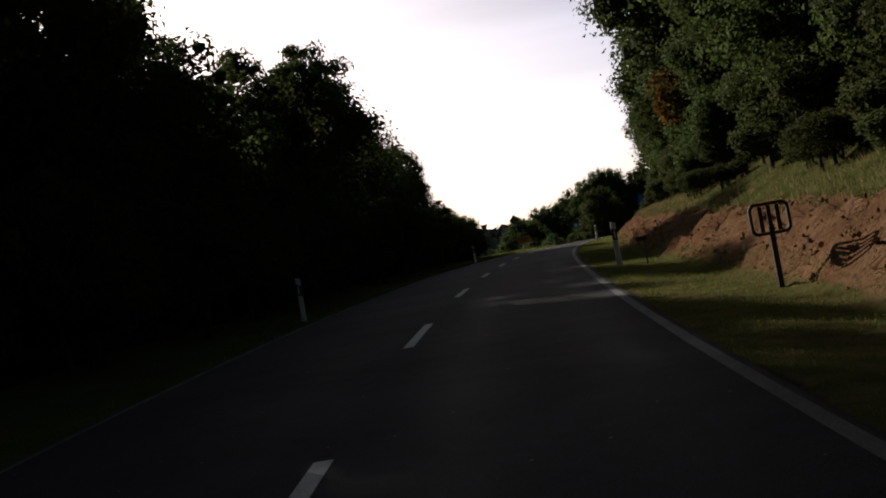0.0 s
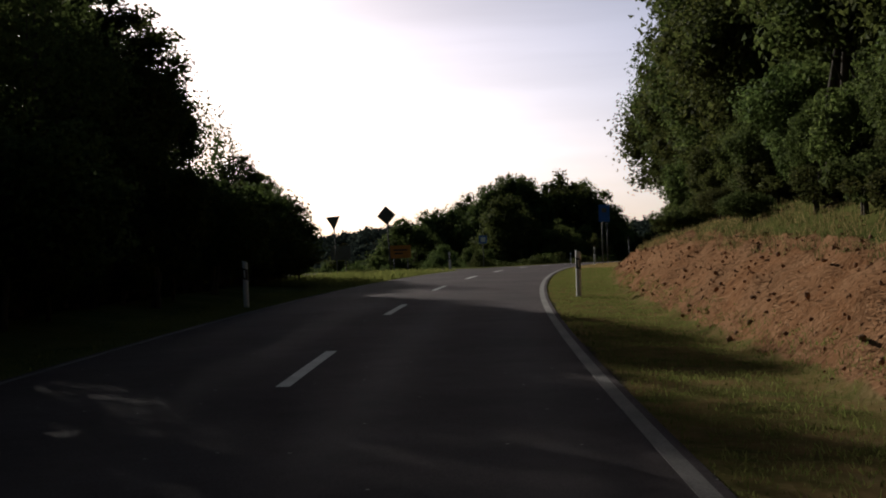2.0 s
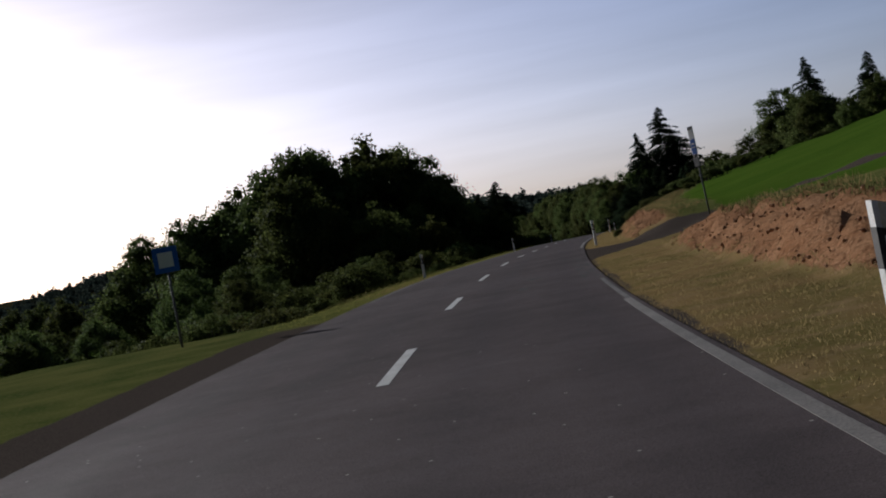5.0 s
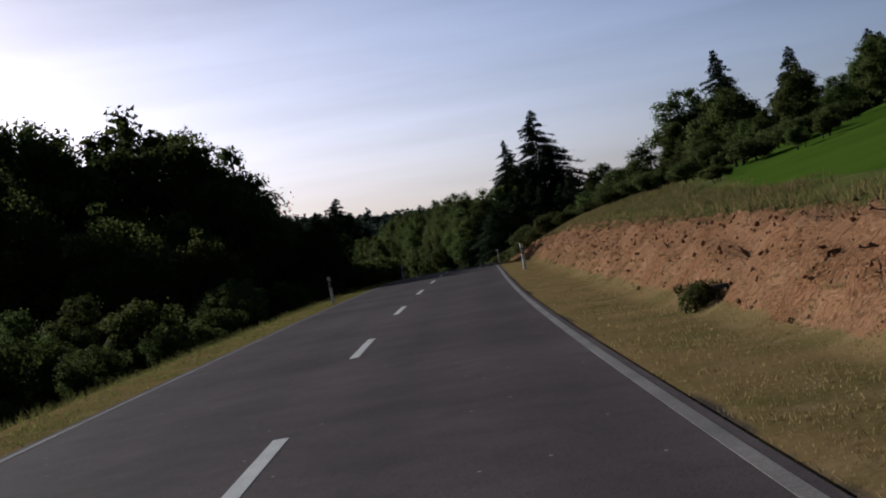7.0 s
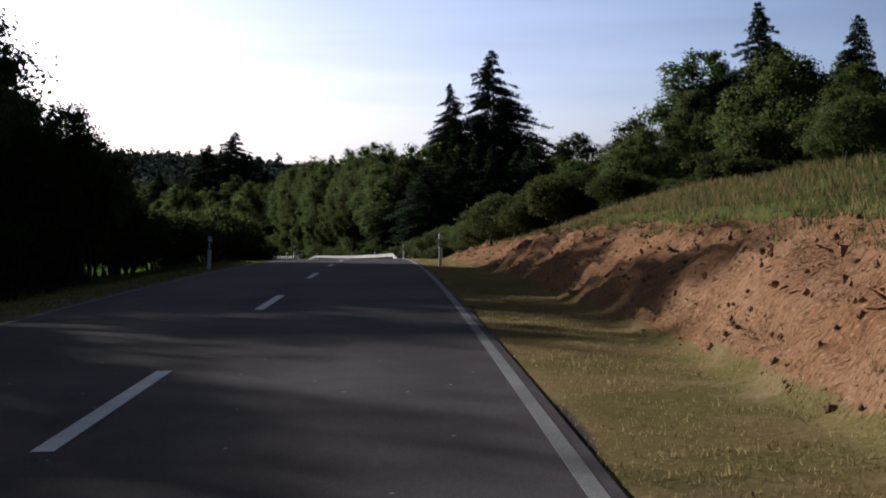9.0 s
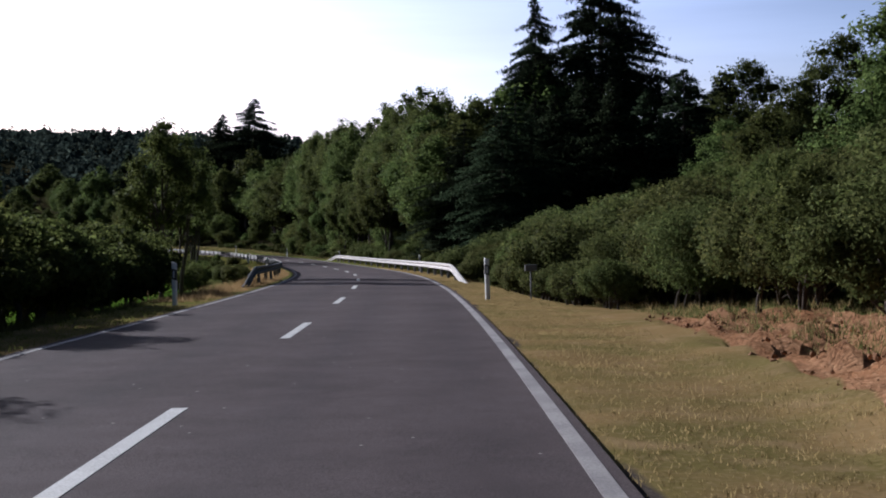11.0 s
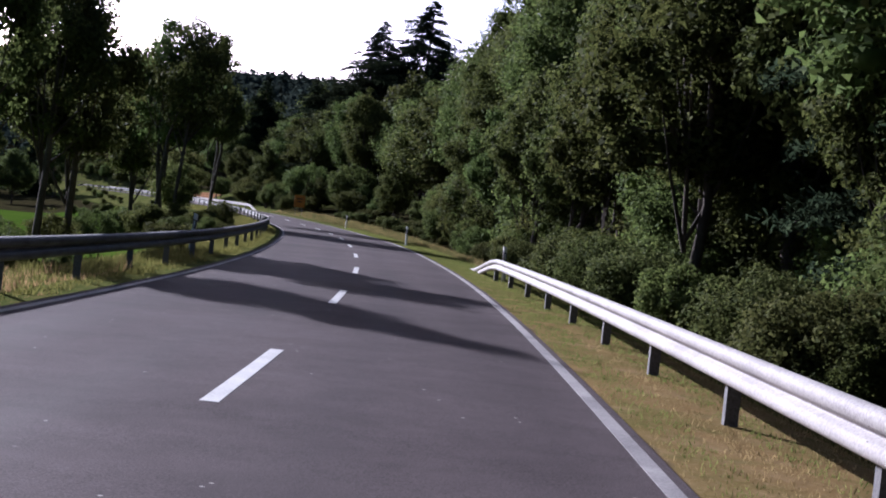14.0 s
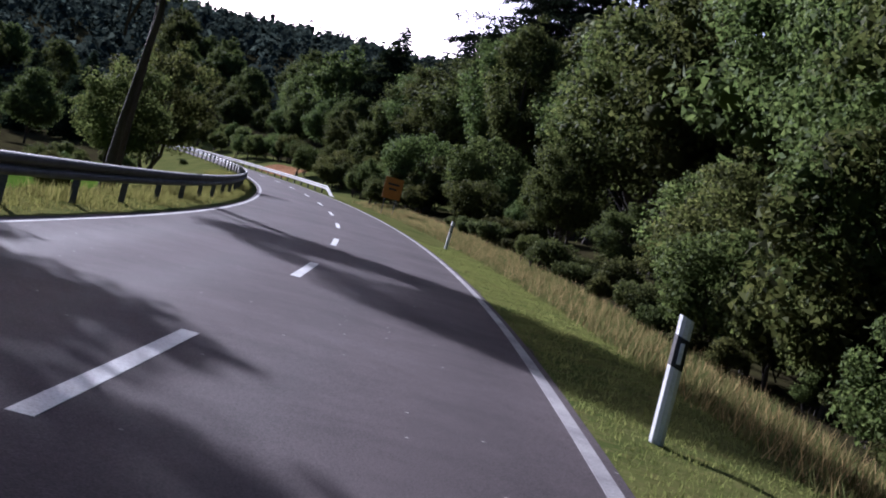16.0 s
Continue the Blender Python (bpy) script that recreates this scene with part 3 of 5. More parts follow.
def zones(s, lat):
    """Weights of bare soil, dry verge, green field and gravel."""
    soil = np.zeros_like(s)
    toe = np.interp(s, [-60, 82, 104, 124, 136, 150, 157, 168, 175, 265, 287, 297, 312, 322, 560], [5.0, 4.95, 5.3, 5.8, 5.1, 5.1, 5.2, 4.9, 4.75, 4.9, 4.6, 5.0, 5.9, 5.6, 5.0])
    wide = np.interp(s, [-60, 60, 82, 110, 140, 157, 176, 190, 235, 274, 290, 322, 560, 580], [1.5, 1.6, 2.0, 1.6, 1.5, 1.4, 1.7, 1.7, 2.0, 1.7, 2.3, 2.2, 0.7, 2.4])
    for a, b in SOIL_RUNS:
        soil = np.maximum(soil, step(a, a + 5, s) * (1 - step(b - 6, b, s)) * step(-0.25, 0.25, lat - toe) * (1 - step(-0.3, 0.5, lat - toe - wide)))
    dry = np.where(lat > 0, 1 - step(5.2, 8.0, lat), 0.8 * (1 - step(4.6, 6.0, -lat)))
    dry = dry * np.where(lat > 0, np.interp(s, [-60, 100, 125, 320, 350, 400, 440, 480], [0.50, 0.55, 1.0, 1.0, 0.72, 0.60, 0.42, 0.35]), np.interp(s, [-60, 150, 175, 310, 345, 480], [0.1, 0.35, 0.9, 0.8, 0.5, 0.45]))
    dry = np.maximum(dry, 0.85 * step(436, 446, s) * (1 - step(540, 556, s)) * step(4.9, 5.5, lat) * (1 - step(6.8, 7.8, lat)))
    up_right = (lat > 0) * step(118, 130, s) * (1 - step(255, 300, s - 0.8 * lat)) * step(7.6, 9.5, lat - np.interp(s, [120, 180, 205, 230, 250, 300], [0, -0.6, 0.2, 3.4, 8, 15]))
    meadow = (lat < 0) * step(345, 365, s) * step(8, 12, -lat)
    field = np.maximum(up_right, 0.9 * meadow)
    track = (lat > 2.9) * (1 - step(-0.5, 0.5, track_off(s, lat))) * (1 - step(14, 17, lat))
    shoulder = (lat < 0) * step(120, 126, s) * (1 - step(146, 153, s)) * (1 - step(4.3, 4.9, -lat))
    edge = (np.interp(s, [-60, 120, 140, 164, 175, 200], [0.45, 0.45, 0.75, 0.75, 0.40, 0.40]) + 0.16 * np.sin(s * 0.53) + 0.12 * np.sin(s * 1.7)) * (1 - step(3.08, 3.34, np.abs(lat)))
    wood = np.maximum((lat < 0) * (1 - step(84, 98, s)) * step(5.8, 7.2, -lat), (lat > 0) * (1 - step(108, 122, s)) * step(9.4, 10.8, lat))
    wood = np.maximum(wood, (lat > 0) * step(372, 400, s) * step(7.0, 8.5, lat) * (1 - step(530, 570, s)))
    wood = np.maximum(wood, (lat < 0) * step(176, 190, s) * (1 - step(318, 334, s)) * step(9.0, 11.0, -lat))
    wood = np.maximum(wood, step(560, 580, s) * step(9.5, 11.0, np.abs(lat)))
    return soil, dry, field, np.maximum(np.maximum(track, shoulder), edge), wood


def ground_height(x, y):
    s, lat = road_place(x, y)
    z = on_road(s)[..., 2] + lie(s, lat) + hills(x, y)
    soil = zones(s, lat)[0]
    off = np.abs(lat)
    z = z + soil * (0.13 * rough(x, y, 1.1) + 0.12 * rough(x, y, 0.55, 2.0) + 0.08 * rough(x, y, 0.30, 4.0))
    z = z + np.where(off > 3.3, 0.02, 0) * rough(x, y, 1.1, 5.0) + step(6, 20, off) * 0.18 * rough(x, y, 6.0, 1.0) + step(30, 90, off) * 0.9 * rough(x, y, 40.0, 3.0)
    return z


def build_ground():
    fine_r = np.arange(2.6, 9.0, 0.22)
    u = np.concatenate([-np.geomspace(3500, 9.2, 46), -np.arange(9.0, 2.5, -0.35), np.linspace(-2.2, 2.2, 5), fine_r, np.geomspace(9.3, 3500, 48)])
    y = np.concatenate([-np.geomspace(3000, 44, 16), np.arange(-40, 480, 0.55), np.arange(480, 700, 2.5), np.geomspace(704, 4200, 46)])
    U, Y = np.meshgrid(u, y)
    mid = np.interp(Y, ROAD_Y, ROAD_X)
    X = mid + U
    Z = ground_height(X, Y)
    V = np.stack([X, Y, Z], -1).reshape(-1, 3)
    nu, ny = len(u), len(y)
    i = np.arange((ny - 1) * nu).reshape(ny - 1, nu)[:, :-1].ravel()
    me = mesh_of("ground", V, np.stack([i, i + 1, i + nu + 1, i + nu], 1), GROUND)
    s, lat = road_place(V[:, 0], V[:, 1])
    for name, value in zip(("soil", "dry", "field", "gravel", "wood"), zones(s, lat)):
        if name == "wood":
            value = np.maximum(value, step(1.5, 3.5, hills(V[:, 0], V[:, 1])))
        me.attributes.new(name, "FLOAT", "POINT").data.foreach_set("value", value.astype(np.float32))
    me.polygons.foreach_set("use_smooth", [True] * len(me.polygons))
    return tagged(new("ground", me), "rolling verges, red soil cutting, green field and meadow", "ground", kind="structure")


ground = build_ground()


def strip(name, s, lats, ups, mat):
    """A ribbon along the road: offsets and heights across, the same at each station."""
    P = np.stack([on_road(s, a, h) for a, h in zip(lats, ups)], 1)
    k = len(lats)
    i = (np.arange(len(s) - 1)[:, None] * k + np.arange(k - 1)).ravel()
    return mesh_of(name, P.reshape(-1, 3), np.stack([i, i + 1, i + k + 1, i + k], 1), mat)


road_s = np.arange(-60, 900, 1.5)
RIGHT_EDGE, LEFT_EDGE = 3.02, -3.20
across = np.array([LEFT_EDGE - 0.02, LEFT_EDGE, -3.0, -2.7, -2.35, -2.0, -1.6, -1.2, -0.85, -0.5, -0.2, 0, 0.2, 0.5, 0.85, 1.2, 1.6, 2.0, 2.35, 2.7, RIGHT_EDGE, RIGHT_EDGE + 0.02])
camber = np.where((across < LEFT_EDGE) | (across > RIGHT_EDGE), -0.14, np.interp(np.abs(across), [0, 1.5, 3.0, 3.2], [0.012, 0.006, -0.006, -0.007]))
road_mesh = strip("road", road_s, across, camber, ASPHALT)
tracks = np.exp(-((np.abs(across) - 0.85) / 0.35) ** 2) + np.exp(-((np.abs(across) - 2.25) / 0.35) ** 2)
road_mesh.attributes.new("wheel", "FLOAT", "POINT").data.foreach_set("value", np.tile(tracks, len(road_s)).astype(np.float32))
road = tagged(new("road", road_mesh), "grey two-lane asphalt country road", "road", kind="structure")


def ribbon(name, s, lat, width, mat, parent, label="", wave=0.0, up=0.012):
    """A painted line of its own thin thickness."""
    off = lat + wave * np.sin(s * 0.9)
    a, b = on_road(s, off - width / 2, up), on_road(s, off + width / 2, up)
    P = np.stack([a - (0, 0, 0.02), a, b, b - (0, 0, 0.02)], 1)
    i = (np.arange(len(s) - 1)[:, None] * 4 + np.arange(3)).ravel()
    return part(name, mesh_of(name, P.reshape(-1, 3), np.stack([i, i + 1, i + 5, i + 4], 1), mat), parent, label)


for k in range(-3, 60):
    ribbon("lane_dash", np.linspace(12.0 * k, 12.0 * k + 4.0, 5), 0.0, 0.13, PAINT, road, up=0.0155)
ribbon("edge_line", np.arange(-60, 139, 1.0), 2.895, 0.115, GREY_PAINT, road, "worn white edge line", up=-0.001)
ribbon("edge_line", np.arange(138, 146, 1.0), 2.92, 0.07, FADED_PAINT, road, "nearly gone edge line", up=-0.001)
ribbon("edge_line", np.arange(173, 281, 1.0), 2.89, 0.10, GREY_PAINT, road, "grey worn edge line", up=-0.001)
ribbon("edge_line", np.arange(280, 900, 1.0), 2.88, 0.12, WORN_PAINT, road, "worn white edge line", up=-0.001)
ribbon("edge_line", np.arange(156, 281, 1.0), -3.06, 0.09, FADED_PAINT, road, "faded edge line", up=-0.002)
ribbon("edge_line", np.arange(280, 900, 1.0), -3.03, 0.10, WORN_PAINT, road, "worn white edge line", up=-0.002)
ribbon("edge_line", np.arange(-60, 96, 1.0), -3.08, 0.08, FADED_PAINT, road, "faded white edge line", up=-0.002)


def patch(s, lat, length, width, seed):
    """A ragged dark mend in the asphalt, a few millimetres proud."""
    rng = np.random.default_rng(seed)
    n = 22
    a = np.linspace(0, 2 * np.pi, n, endpoint=False)
    r = 1 + 0.35 * rng.normal(size=n).clip(-1, 1)
    ring = on_road(s + np.cos(a) * r * length / 2, lat + np.sin(a) * r * width / 2, 0)
    crown = np.interp(np.abs(lat + np.concatenate([np.sin(a) * r * width / 2, [0]])), [0, 1.5, RIGHT_EDGE], [0.012, 0.006, -0.006])
    V = np.concatenate([ring, [on_road(s, lat, 0)]])
    V[:, 2] += crown + 0.003
    part("mend", mesh_of("mend", V, [(i, (i + 1) % n, n) for i in range(n)], OLD_ASPHALT), road, "dark asphalt mend")


for i in range(26):
    u = np.random.default_rng(i).uniform(size=4)
    patch(146 + i * 0.52 + u[0] * 0.5, 2.42 + 0.5 * u[1] ** 0.6, 0.35 + 0.9 * u[2], 0.06 + 0.14 * u[3], i)
patch(150.5, 1.6, 1.0, 0.34, 61), patch(146.5, 1.4, 0.9, 0.30, 62), patch(169.5, 1.4, 0.5, 1.0, 63)

# side road at the junction
J = np.linspace(0, 90, 46)
jp, jh = on_road(123.0, LEFT_EDGE + 0.4), float(heading(123.0))
way = np.array([-math.cos(jh - 0.22), -math.sin(jh - 0.22)])
side = np.array([-way[1], way[0]])
flare = 2.6 + 4.2 * np.exp(-J / 2.6)
jc = jp[:2] + J[:, None] * way
V = []
for w in (-1.0, -0.5, 0.0, 0.5, 1.0):
    q = jc + side * (flare * w)[:, None]
    V.append(np.column_stack([q, ground_height(q[:, 0], q[:, 1]) + 0.045]))
V = np.stack(V, 1)
i = (np.arange(len(J) - 1)[:, None] * 5 + np.arange(4)).ravel()
tagged(new("side_road", mesh_of("side_road", V.reshape(-1, 3), np.stack([i, i + 5, i + 6, i + 1], 1), ASPHALT)), "grey asphalt side road joining at the bend", "road", kind="structure")


# ---- trees ----
def globe():
    """Vertices and faces of a coarse ball."""
    bm = bmesh.new()
    bmesh.ops.create_icosphere(bm, subdivisions=1, radius=1)
    v, f = np.array([w.co[:] for w in bm.verts]), np.array([[w.index for w in q.verts] for q in bm.faces])
    bm.free()
    return v, f


def broad_tree(name, high, wide, clear, seed, leaves, leaf, mat, clumps=34, label="", lean=0.0, thick=None, flat=0.85, stems=1, hull=0.0):
    """A broadleaf tree: tapered trunk and limbs, and a crown of many leaves in uneven clumps."""
    rng = np.random.default_rng(seed)
    base = tagged(new(name), label, "bush" if "bush" in name else "tree")
    half = (high - clear) / 2
    c = unit(rng.normal(size=(clumps, 3))) * rng.uniform(0.35, 1.0, (clumps, 1)) ** 0.6
    c[:, 2] = np.where(c[:, 2] < -0.6, -0.6, c[:, 2])
    shrink = np.interp(c[:, 2], [-1, -0.2, 0.5, 1], [0.75, 1.0, 0.85, 0.45])
    r = rng.uniform(0.13, 0.34, clumps) ** 1.0 * wide * np.interp(c[:, 2], [-1, 0.4, 1], [1, 0.95, 0.6])
    at = np.column_stack([c[:, 0] * (wide - r * 0.6) * shrink, c[:, 1] * (wide - r * 0.6) * shrink, clear + half + c[:, 2] * (half - r * 0.7)])
    at[:, 0] += lean * at[:, 2]
    thick = thick or 0.011 * high + 0.03
    pieces = []
    for k in range(stems if clear > 1.0 else 3):
        sway = rng.normal(size=2) * 0.03 * high
        foot = rng.normal(size=2) * ((0.0 if stems == 1 else 0.5) if clear > 1.0 else 0.18 * wide)
        stem = [(foot[0], foot[1], -0.4), (foot[0] + sway[0] * 0.3, foot[1] + sway[1] * 0.3, clear * 0.5 + 0.1),
                (foot[0] + sway[0] + lean * clear, foot[1] + sway[1], clear + 0.2 * half), (sway[0] + lean * high * 0.6, sway[1], clear + 1.1 * half), (sway[0] + lean * high * 0.85, sway[1], clear + 1.6 * half)]
        pieces.append(tube(stem, [thick * 1.35, thick, thick * 0.8, thick * 0.4, thick * 0.12]))
    for k in rng.choice(clumps, min(11, clumps), replace=False):
        z0 = min(clear * rng.uniform(0.75, 1.0) + rng.uniform(0, 0.7) * half, at[k, 2] - 0.1)
        root = Vector((lean * z0, 0, z0))
        tip = Vector(at[k])
        bend = root.lerp(tip, 0.55) + Vector((0, 0, -0.08 * (tip - root).length))
        pieces.append(tube([root, bend, tip], [thick * 0.42, thick * 0.25, thick * 0.07], 5))
    v, f = joined(pieces)
    trunk = mesh_of("trunk", v, f, BARK)
    trunk.polygons.foreach_set("use_smooth", [True] * len(trunk.polygons))
    part("trunk", trunk, base)
    pick = rng.choice(clumps, leaves, p=r**2 / (r**2).sum())
    d = unit(rng.normal(size=(leaves, 3)))
    rad = rng.uniform(0.45 if hull == 0 else hull * 0.95, 1.0, leaves) ** 0.7 * rng.choice([1.0, 1.15, 1.38], leaves, p=[0.72, 0.2, 0.08] if hull else [0.84, 0.14, 0.02])
    stretch = np.column_stack([rng.uniform(0.75, 1.35, (clumps, 2)), rng.uniform(0.7, 1.25, clumps)])
    p = at[pick] + d * (r[pick] * rad)[:, None] * stretch[pick] * (1, 1, flat)
    size = leaf * rng.uniform(0.6, 1.35, leaves)
    V, F = leaf_tris(rng, p, d * 0.8 + (0, 0, 0.35) + rng.normal(size=(leaves, 3)) * 0.55, size, size * 0.8)
    crown_out = unit((p - (lean * high * 0.6, 0, clear + half)) / (wide, wide, half))
    N = np.repeat(unit(0.65 * d + 0.4 * crown_out + (0, 0, 0.15) + rng.normal(size=(leaves, 3)) * 0.6), 3, 0)
    if hull:
        ball, sides = globe()
        HV = at[:, None, :] + ball[None] * (r * hull)[:, None, None] * stretch[:, None, :] * (1, 1, flat) * rng.uniform(0.8, 1.15, (clumps, len(ball), 1))
        F = np.concatenate([F, (sides[None] + (np.arange(clumps) * len(ball))[:, None, None]).reshape(-1, 3) + len(V)])
        V = np.concatenate([V, HV.reshape(-1, 3)])
        N = np.concatenate([N, np.tile(ball, (clumps, 1))])
    part("crown", soften(mesh_of("crown", V, F, mat), N), base)
    return base


def spruce(name, high, wide, seed, label="", dense=1.0, slope=2.0, spray=1.0):
    """A spruce: straight trunk, whorls of drooping boughs, each hung with needle sprays."""
    rng = np.random.default_rng(seed)
    base = tagged(new(name), label, "tree")
    v, f = tube([(0, 0, -0.4), (0, 0, high * 0.3), (0, 0, high * 0.98)], [0.016 * high + 0.04, 0.012 * high, 0.02], 7)
    pieces, P, N, S = [(v, f)], [], [], []
    levels = int(high * 2.6)
    for k in range(levels):
        u = k / levels
        z = high * (0.05 + 0.94 * u)
        reach = wide * min(1.0, (1 - u) * slope) ** 0.92 * rng.uniform(0.58, 1.15) + 0.10
        for j in range(int(13 - 5 * u)):
            a = rng.uniform(0, 2 * np.pi)
            L = reach * rng.uniform(0.5, 1.2)
            droop = rng.uniform(0.18, 0.42) * L - 0.12 * L * u
            out = np.array([np.cos(a), np.sin(a), 0])
            if L > 0.9 and j % 2 == 0:
                pieces.append(tube([(0, 0, z), tuple(out * L * 0.55 + (0, 0, z - droop * 0.35)), tuple(out * L * 0.97 + (0, 0, z - droop))], [0.035, 0.022, 0.006], 4))
            m = max(int(L * 24 * dense), 8)
            w = rng.uniform(0.12, 1.0, m) ** 0.75
            q = out * (L * w)[:, None]
            q[:, 2] = z - droop * w**1.4 + 0.06 * L * np.sin(w * 3.1)
            q += np.cross(out, (0, 0, 1)) * (rng.normal(size=m) * 0.20 * L * w)[:, None]
            P.append(q)
            N.append(np.cross(out, (0, 0, 1)) * rng.normal(size=(m, 1)) + (0, 0, 0.6) + rng.normal(size=(m, 3)) * 0.35)
            S.append(spray * rng.uniform(0.28, 0.62, m) * (0.7 + 0.5 * (1 - u)))
    v, f = joined(pieces)
    part("trunk", mesh_of("trunk", v, f, BARK), base)
    P, N, S = np.concatenate(P), np.concatenate(N), np.concatenate(S)
    V, F = leaf_tris(rng, P, N, S * 0.95, S * 0.24)
    V2, F2 = leaf_tris(rng, P - (0, 0, 0.12 * spray), rng.normal(size=N.shape) * (1, 1, 0.25), S * 0.9, S * 0.22)
    out = np.repeat(unit(P * (1, 1, 0) + (0, 0, 0.5) + rng.normal(size=P.shape) * 0.4), 3, 0)
    part("crown", soften(mesh_of("crown", np.concatenate([V, V2]), np.concatenate([F, F2 + len(V)]), NEEDLES), np.concatenate([out, out])), base)
    return base


OAK = "dark green broadleaf tree at the edge of the wood"
KINDS = {
    "oak": broad_tree("oak_tree", 13.0, 4.3, 2.0, 1, 25000, 0.18, LEAVES, 90, OAK, hull=0.36),
    "ash": broad_tree("ash_tree", 14.0, 3.6, 3.2, 2, 18000, 0.18, LEAVES, 80, "tall slender broadleaf tree in full leaf", hull=0.3),
    "tall_oak": broad_tree("oak_tree", 17.0, 4.4, 2.6, 25, 40000, 0.155, LEAVES, 130, "tall oak standing close behind the guardrail", hull=0.34),
    "tall_ash": broad_tree("ash_tree", 17.0, 3.5, 3.4, 26, 32000, 0.15, LEAVES, 115, "tall slender ash standing close behind the guardrail", hull=0.28),
    "beech": broad_tree("beech_tree", 10.0, 3.9, 0.9, 3, 21000, 0.16, LEAVES, 85, "round leafy tree branched to the ground", hull=0.36),
    "alder": broad_tree("alder_tree", 9.5, 2.5, 2.2, 4, 13000, 0.15, LEAVES, 55, "slim roadside tree with an open crown", hull=0.3),
    "willow": broad_tree("willow_tree", 8.0, 3.2, 0.8, 5, 17000, 0.155, PALE_LEAVES, 75, "pale green willow with fine leaves"),
    "birch": broad_tree("birch_tree", 10.5, 2.7, 3.0, 6, 14000, 0.15, LEAVES, 60, "thin-crowned tree with sky between its leaves", hull=0.3),
    "leaning": broad_tree("broadleaf_tree", 13.0, 3.6, 4.2, 14, 20000, 0.165, LEAVES, 52, "leaning double-stemmed tree with an open crown", 0.10, 0.17, stems=2, hull=0.4),
    "thin": broad_tree("broadleaf_tree", 12.0, 3.7, 4.6, 17, 12000, 0.150, LEAVES, 44, "open-crowned tree on two thin stems", 0.05, 0.13, stems=2),
    "airy": broad_tree("broadleaf_tree", 9.0, 2.9, 1.6, 18, 9000, 0.125, LEAVES, 70, "open tree with loose twigs at the end of the wood", flat=1.3),
    "turning": broad_tree("broadleaf_tree", 8.0, 2.8, 1.0, 7, 9000, 0.180, AUTUMN_LEAVES, 30, "small tree with leaves turning brown"),
    "round": broad_tree("broadleaf_tree", 12.0, 5.2, 1.2, 8, 22000, 0.21, LEAVES, 85, "round-crowned broadleaf tree below the road", hull=0.42),
    "far": broad_tree("broadleaf_tree", 13.0, 4.6, 1.0, 9, 9500, 0.28, LEAVES, 70, "broadleaf tree in the wood across the slope", hull=0.48),
    "bush": broad_tree("hawthorn_bush", 3.4, 2.0, 0.15, 10, 17000, 0.098, LEAVES, 50, "dense dark green roadside bush"),
    "broom": broad_tree("broom_bush", 2.3, 1.7, 0.1, 11, 15000, 0.078, BROOM, 55, "rounded green broom bush on the bank"),
    "tall_broom": broad_tree("broom_bush", 4.0, 2.5, 0.1, 15, 24000, 0.085, BROOM, 85, "tall rounded broom bush on the bank"),
    "pale_bush": broad_tree("willow_bush", 3.0, 1.7, 0.15, 12, 13000, 0.1, PALE_LEAVES, 45, "pale yellow-green bush beside the road"),
    "low_bush": broad_tree("bramble_bush", 1.2, 1.1, 0.05, 13, 6500, 0.066, BROOM, 20, "low green bramble by the ditch"),
    "spruce": spruce("spruce_tree", 18.0, 4.2, 21, "dark spruce with drooping boughs", 0.9, 2.2),
    "tall_spruce": spruce("spruce_tree", 25.0, 6.6, 22, "tall dark spruce standing over the wood", 0.95, 2.1),
    "edge_spruce": spruce("spruce_tree", 14.0, 3.6, 24, "dark spruce branched to the ground at the wood's edge", 3.0, 1.9, 0.5),
    "young_spruce": spruce("spruce_tree", 8.0, 2.0, 23, "young spruce at the edge of the wood", 1.0, 1.5),
}
HEIGHT = {"oak": 13, "ash": 14, "beech": 10, "alder": 9.5, "willow": 8, "birch": 10.5, "leaning": 13, "thin": 12, "airy": 9, "turning": 8, "round": 12, "far": 13, "tall_oak": 17, "tall_ash": 17, "bush": 3.4, "broom": 2.3, "tall_broom": 4.0,
          "pale_bush": 3, "low_bush": 1.2, "spruce": 18, "tall_spruce": 25, "edge_spruce": 14, "young_spruce": 8}
placed = set()
tree_rng = np.random.default_rng(77)


def rng_for(*place):
    """Random numbers that depend on a place alone."""
    return np.random.default_rng([int(abs(v) * 1000) + 7 * (v < 0) for v in place])


def plant(kind, s, lat, high=None, spread=1.0, group="", sink=0.0, turn=None, top=None):
    """One tree of a kind, rooted in the ground; its height, or its top over the road, is given."""
    rng = rng_for(s, lat)
    p = on_road(s, lat)
    z = float(ground_height(np.array([p[0]]), np.array([p[1]]))[0]) - sink
    if top:
        high = top + float(on_road(s)[2]) - z
    k = (high or HEIGHT[kind] * rng.uniform(0.85, 1.15)) / HEIGHT[kind]
    m = Matrix.LocRotScale((p[0], p[1], z), Euler((rng.normal() * 0.02, rng.normal() * 0.02, rng.uniform(0, 6.28) if turn is None else turn)), None)
    first = KINDS[kind]
    if kind in placed:
        ob = copy_thing(first, m)
    else:
        placed.add(kind)
        ob = first
        ob.matrix_basis = m
    ob.scale = (k * spread, k * spread, k)
    return tagged(ob, group=group)


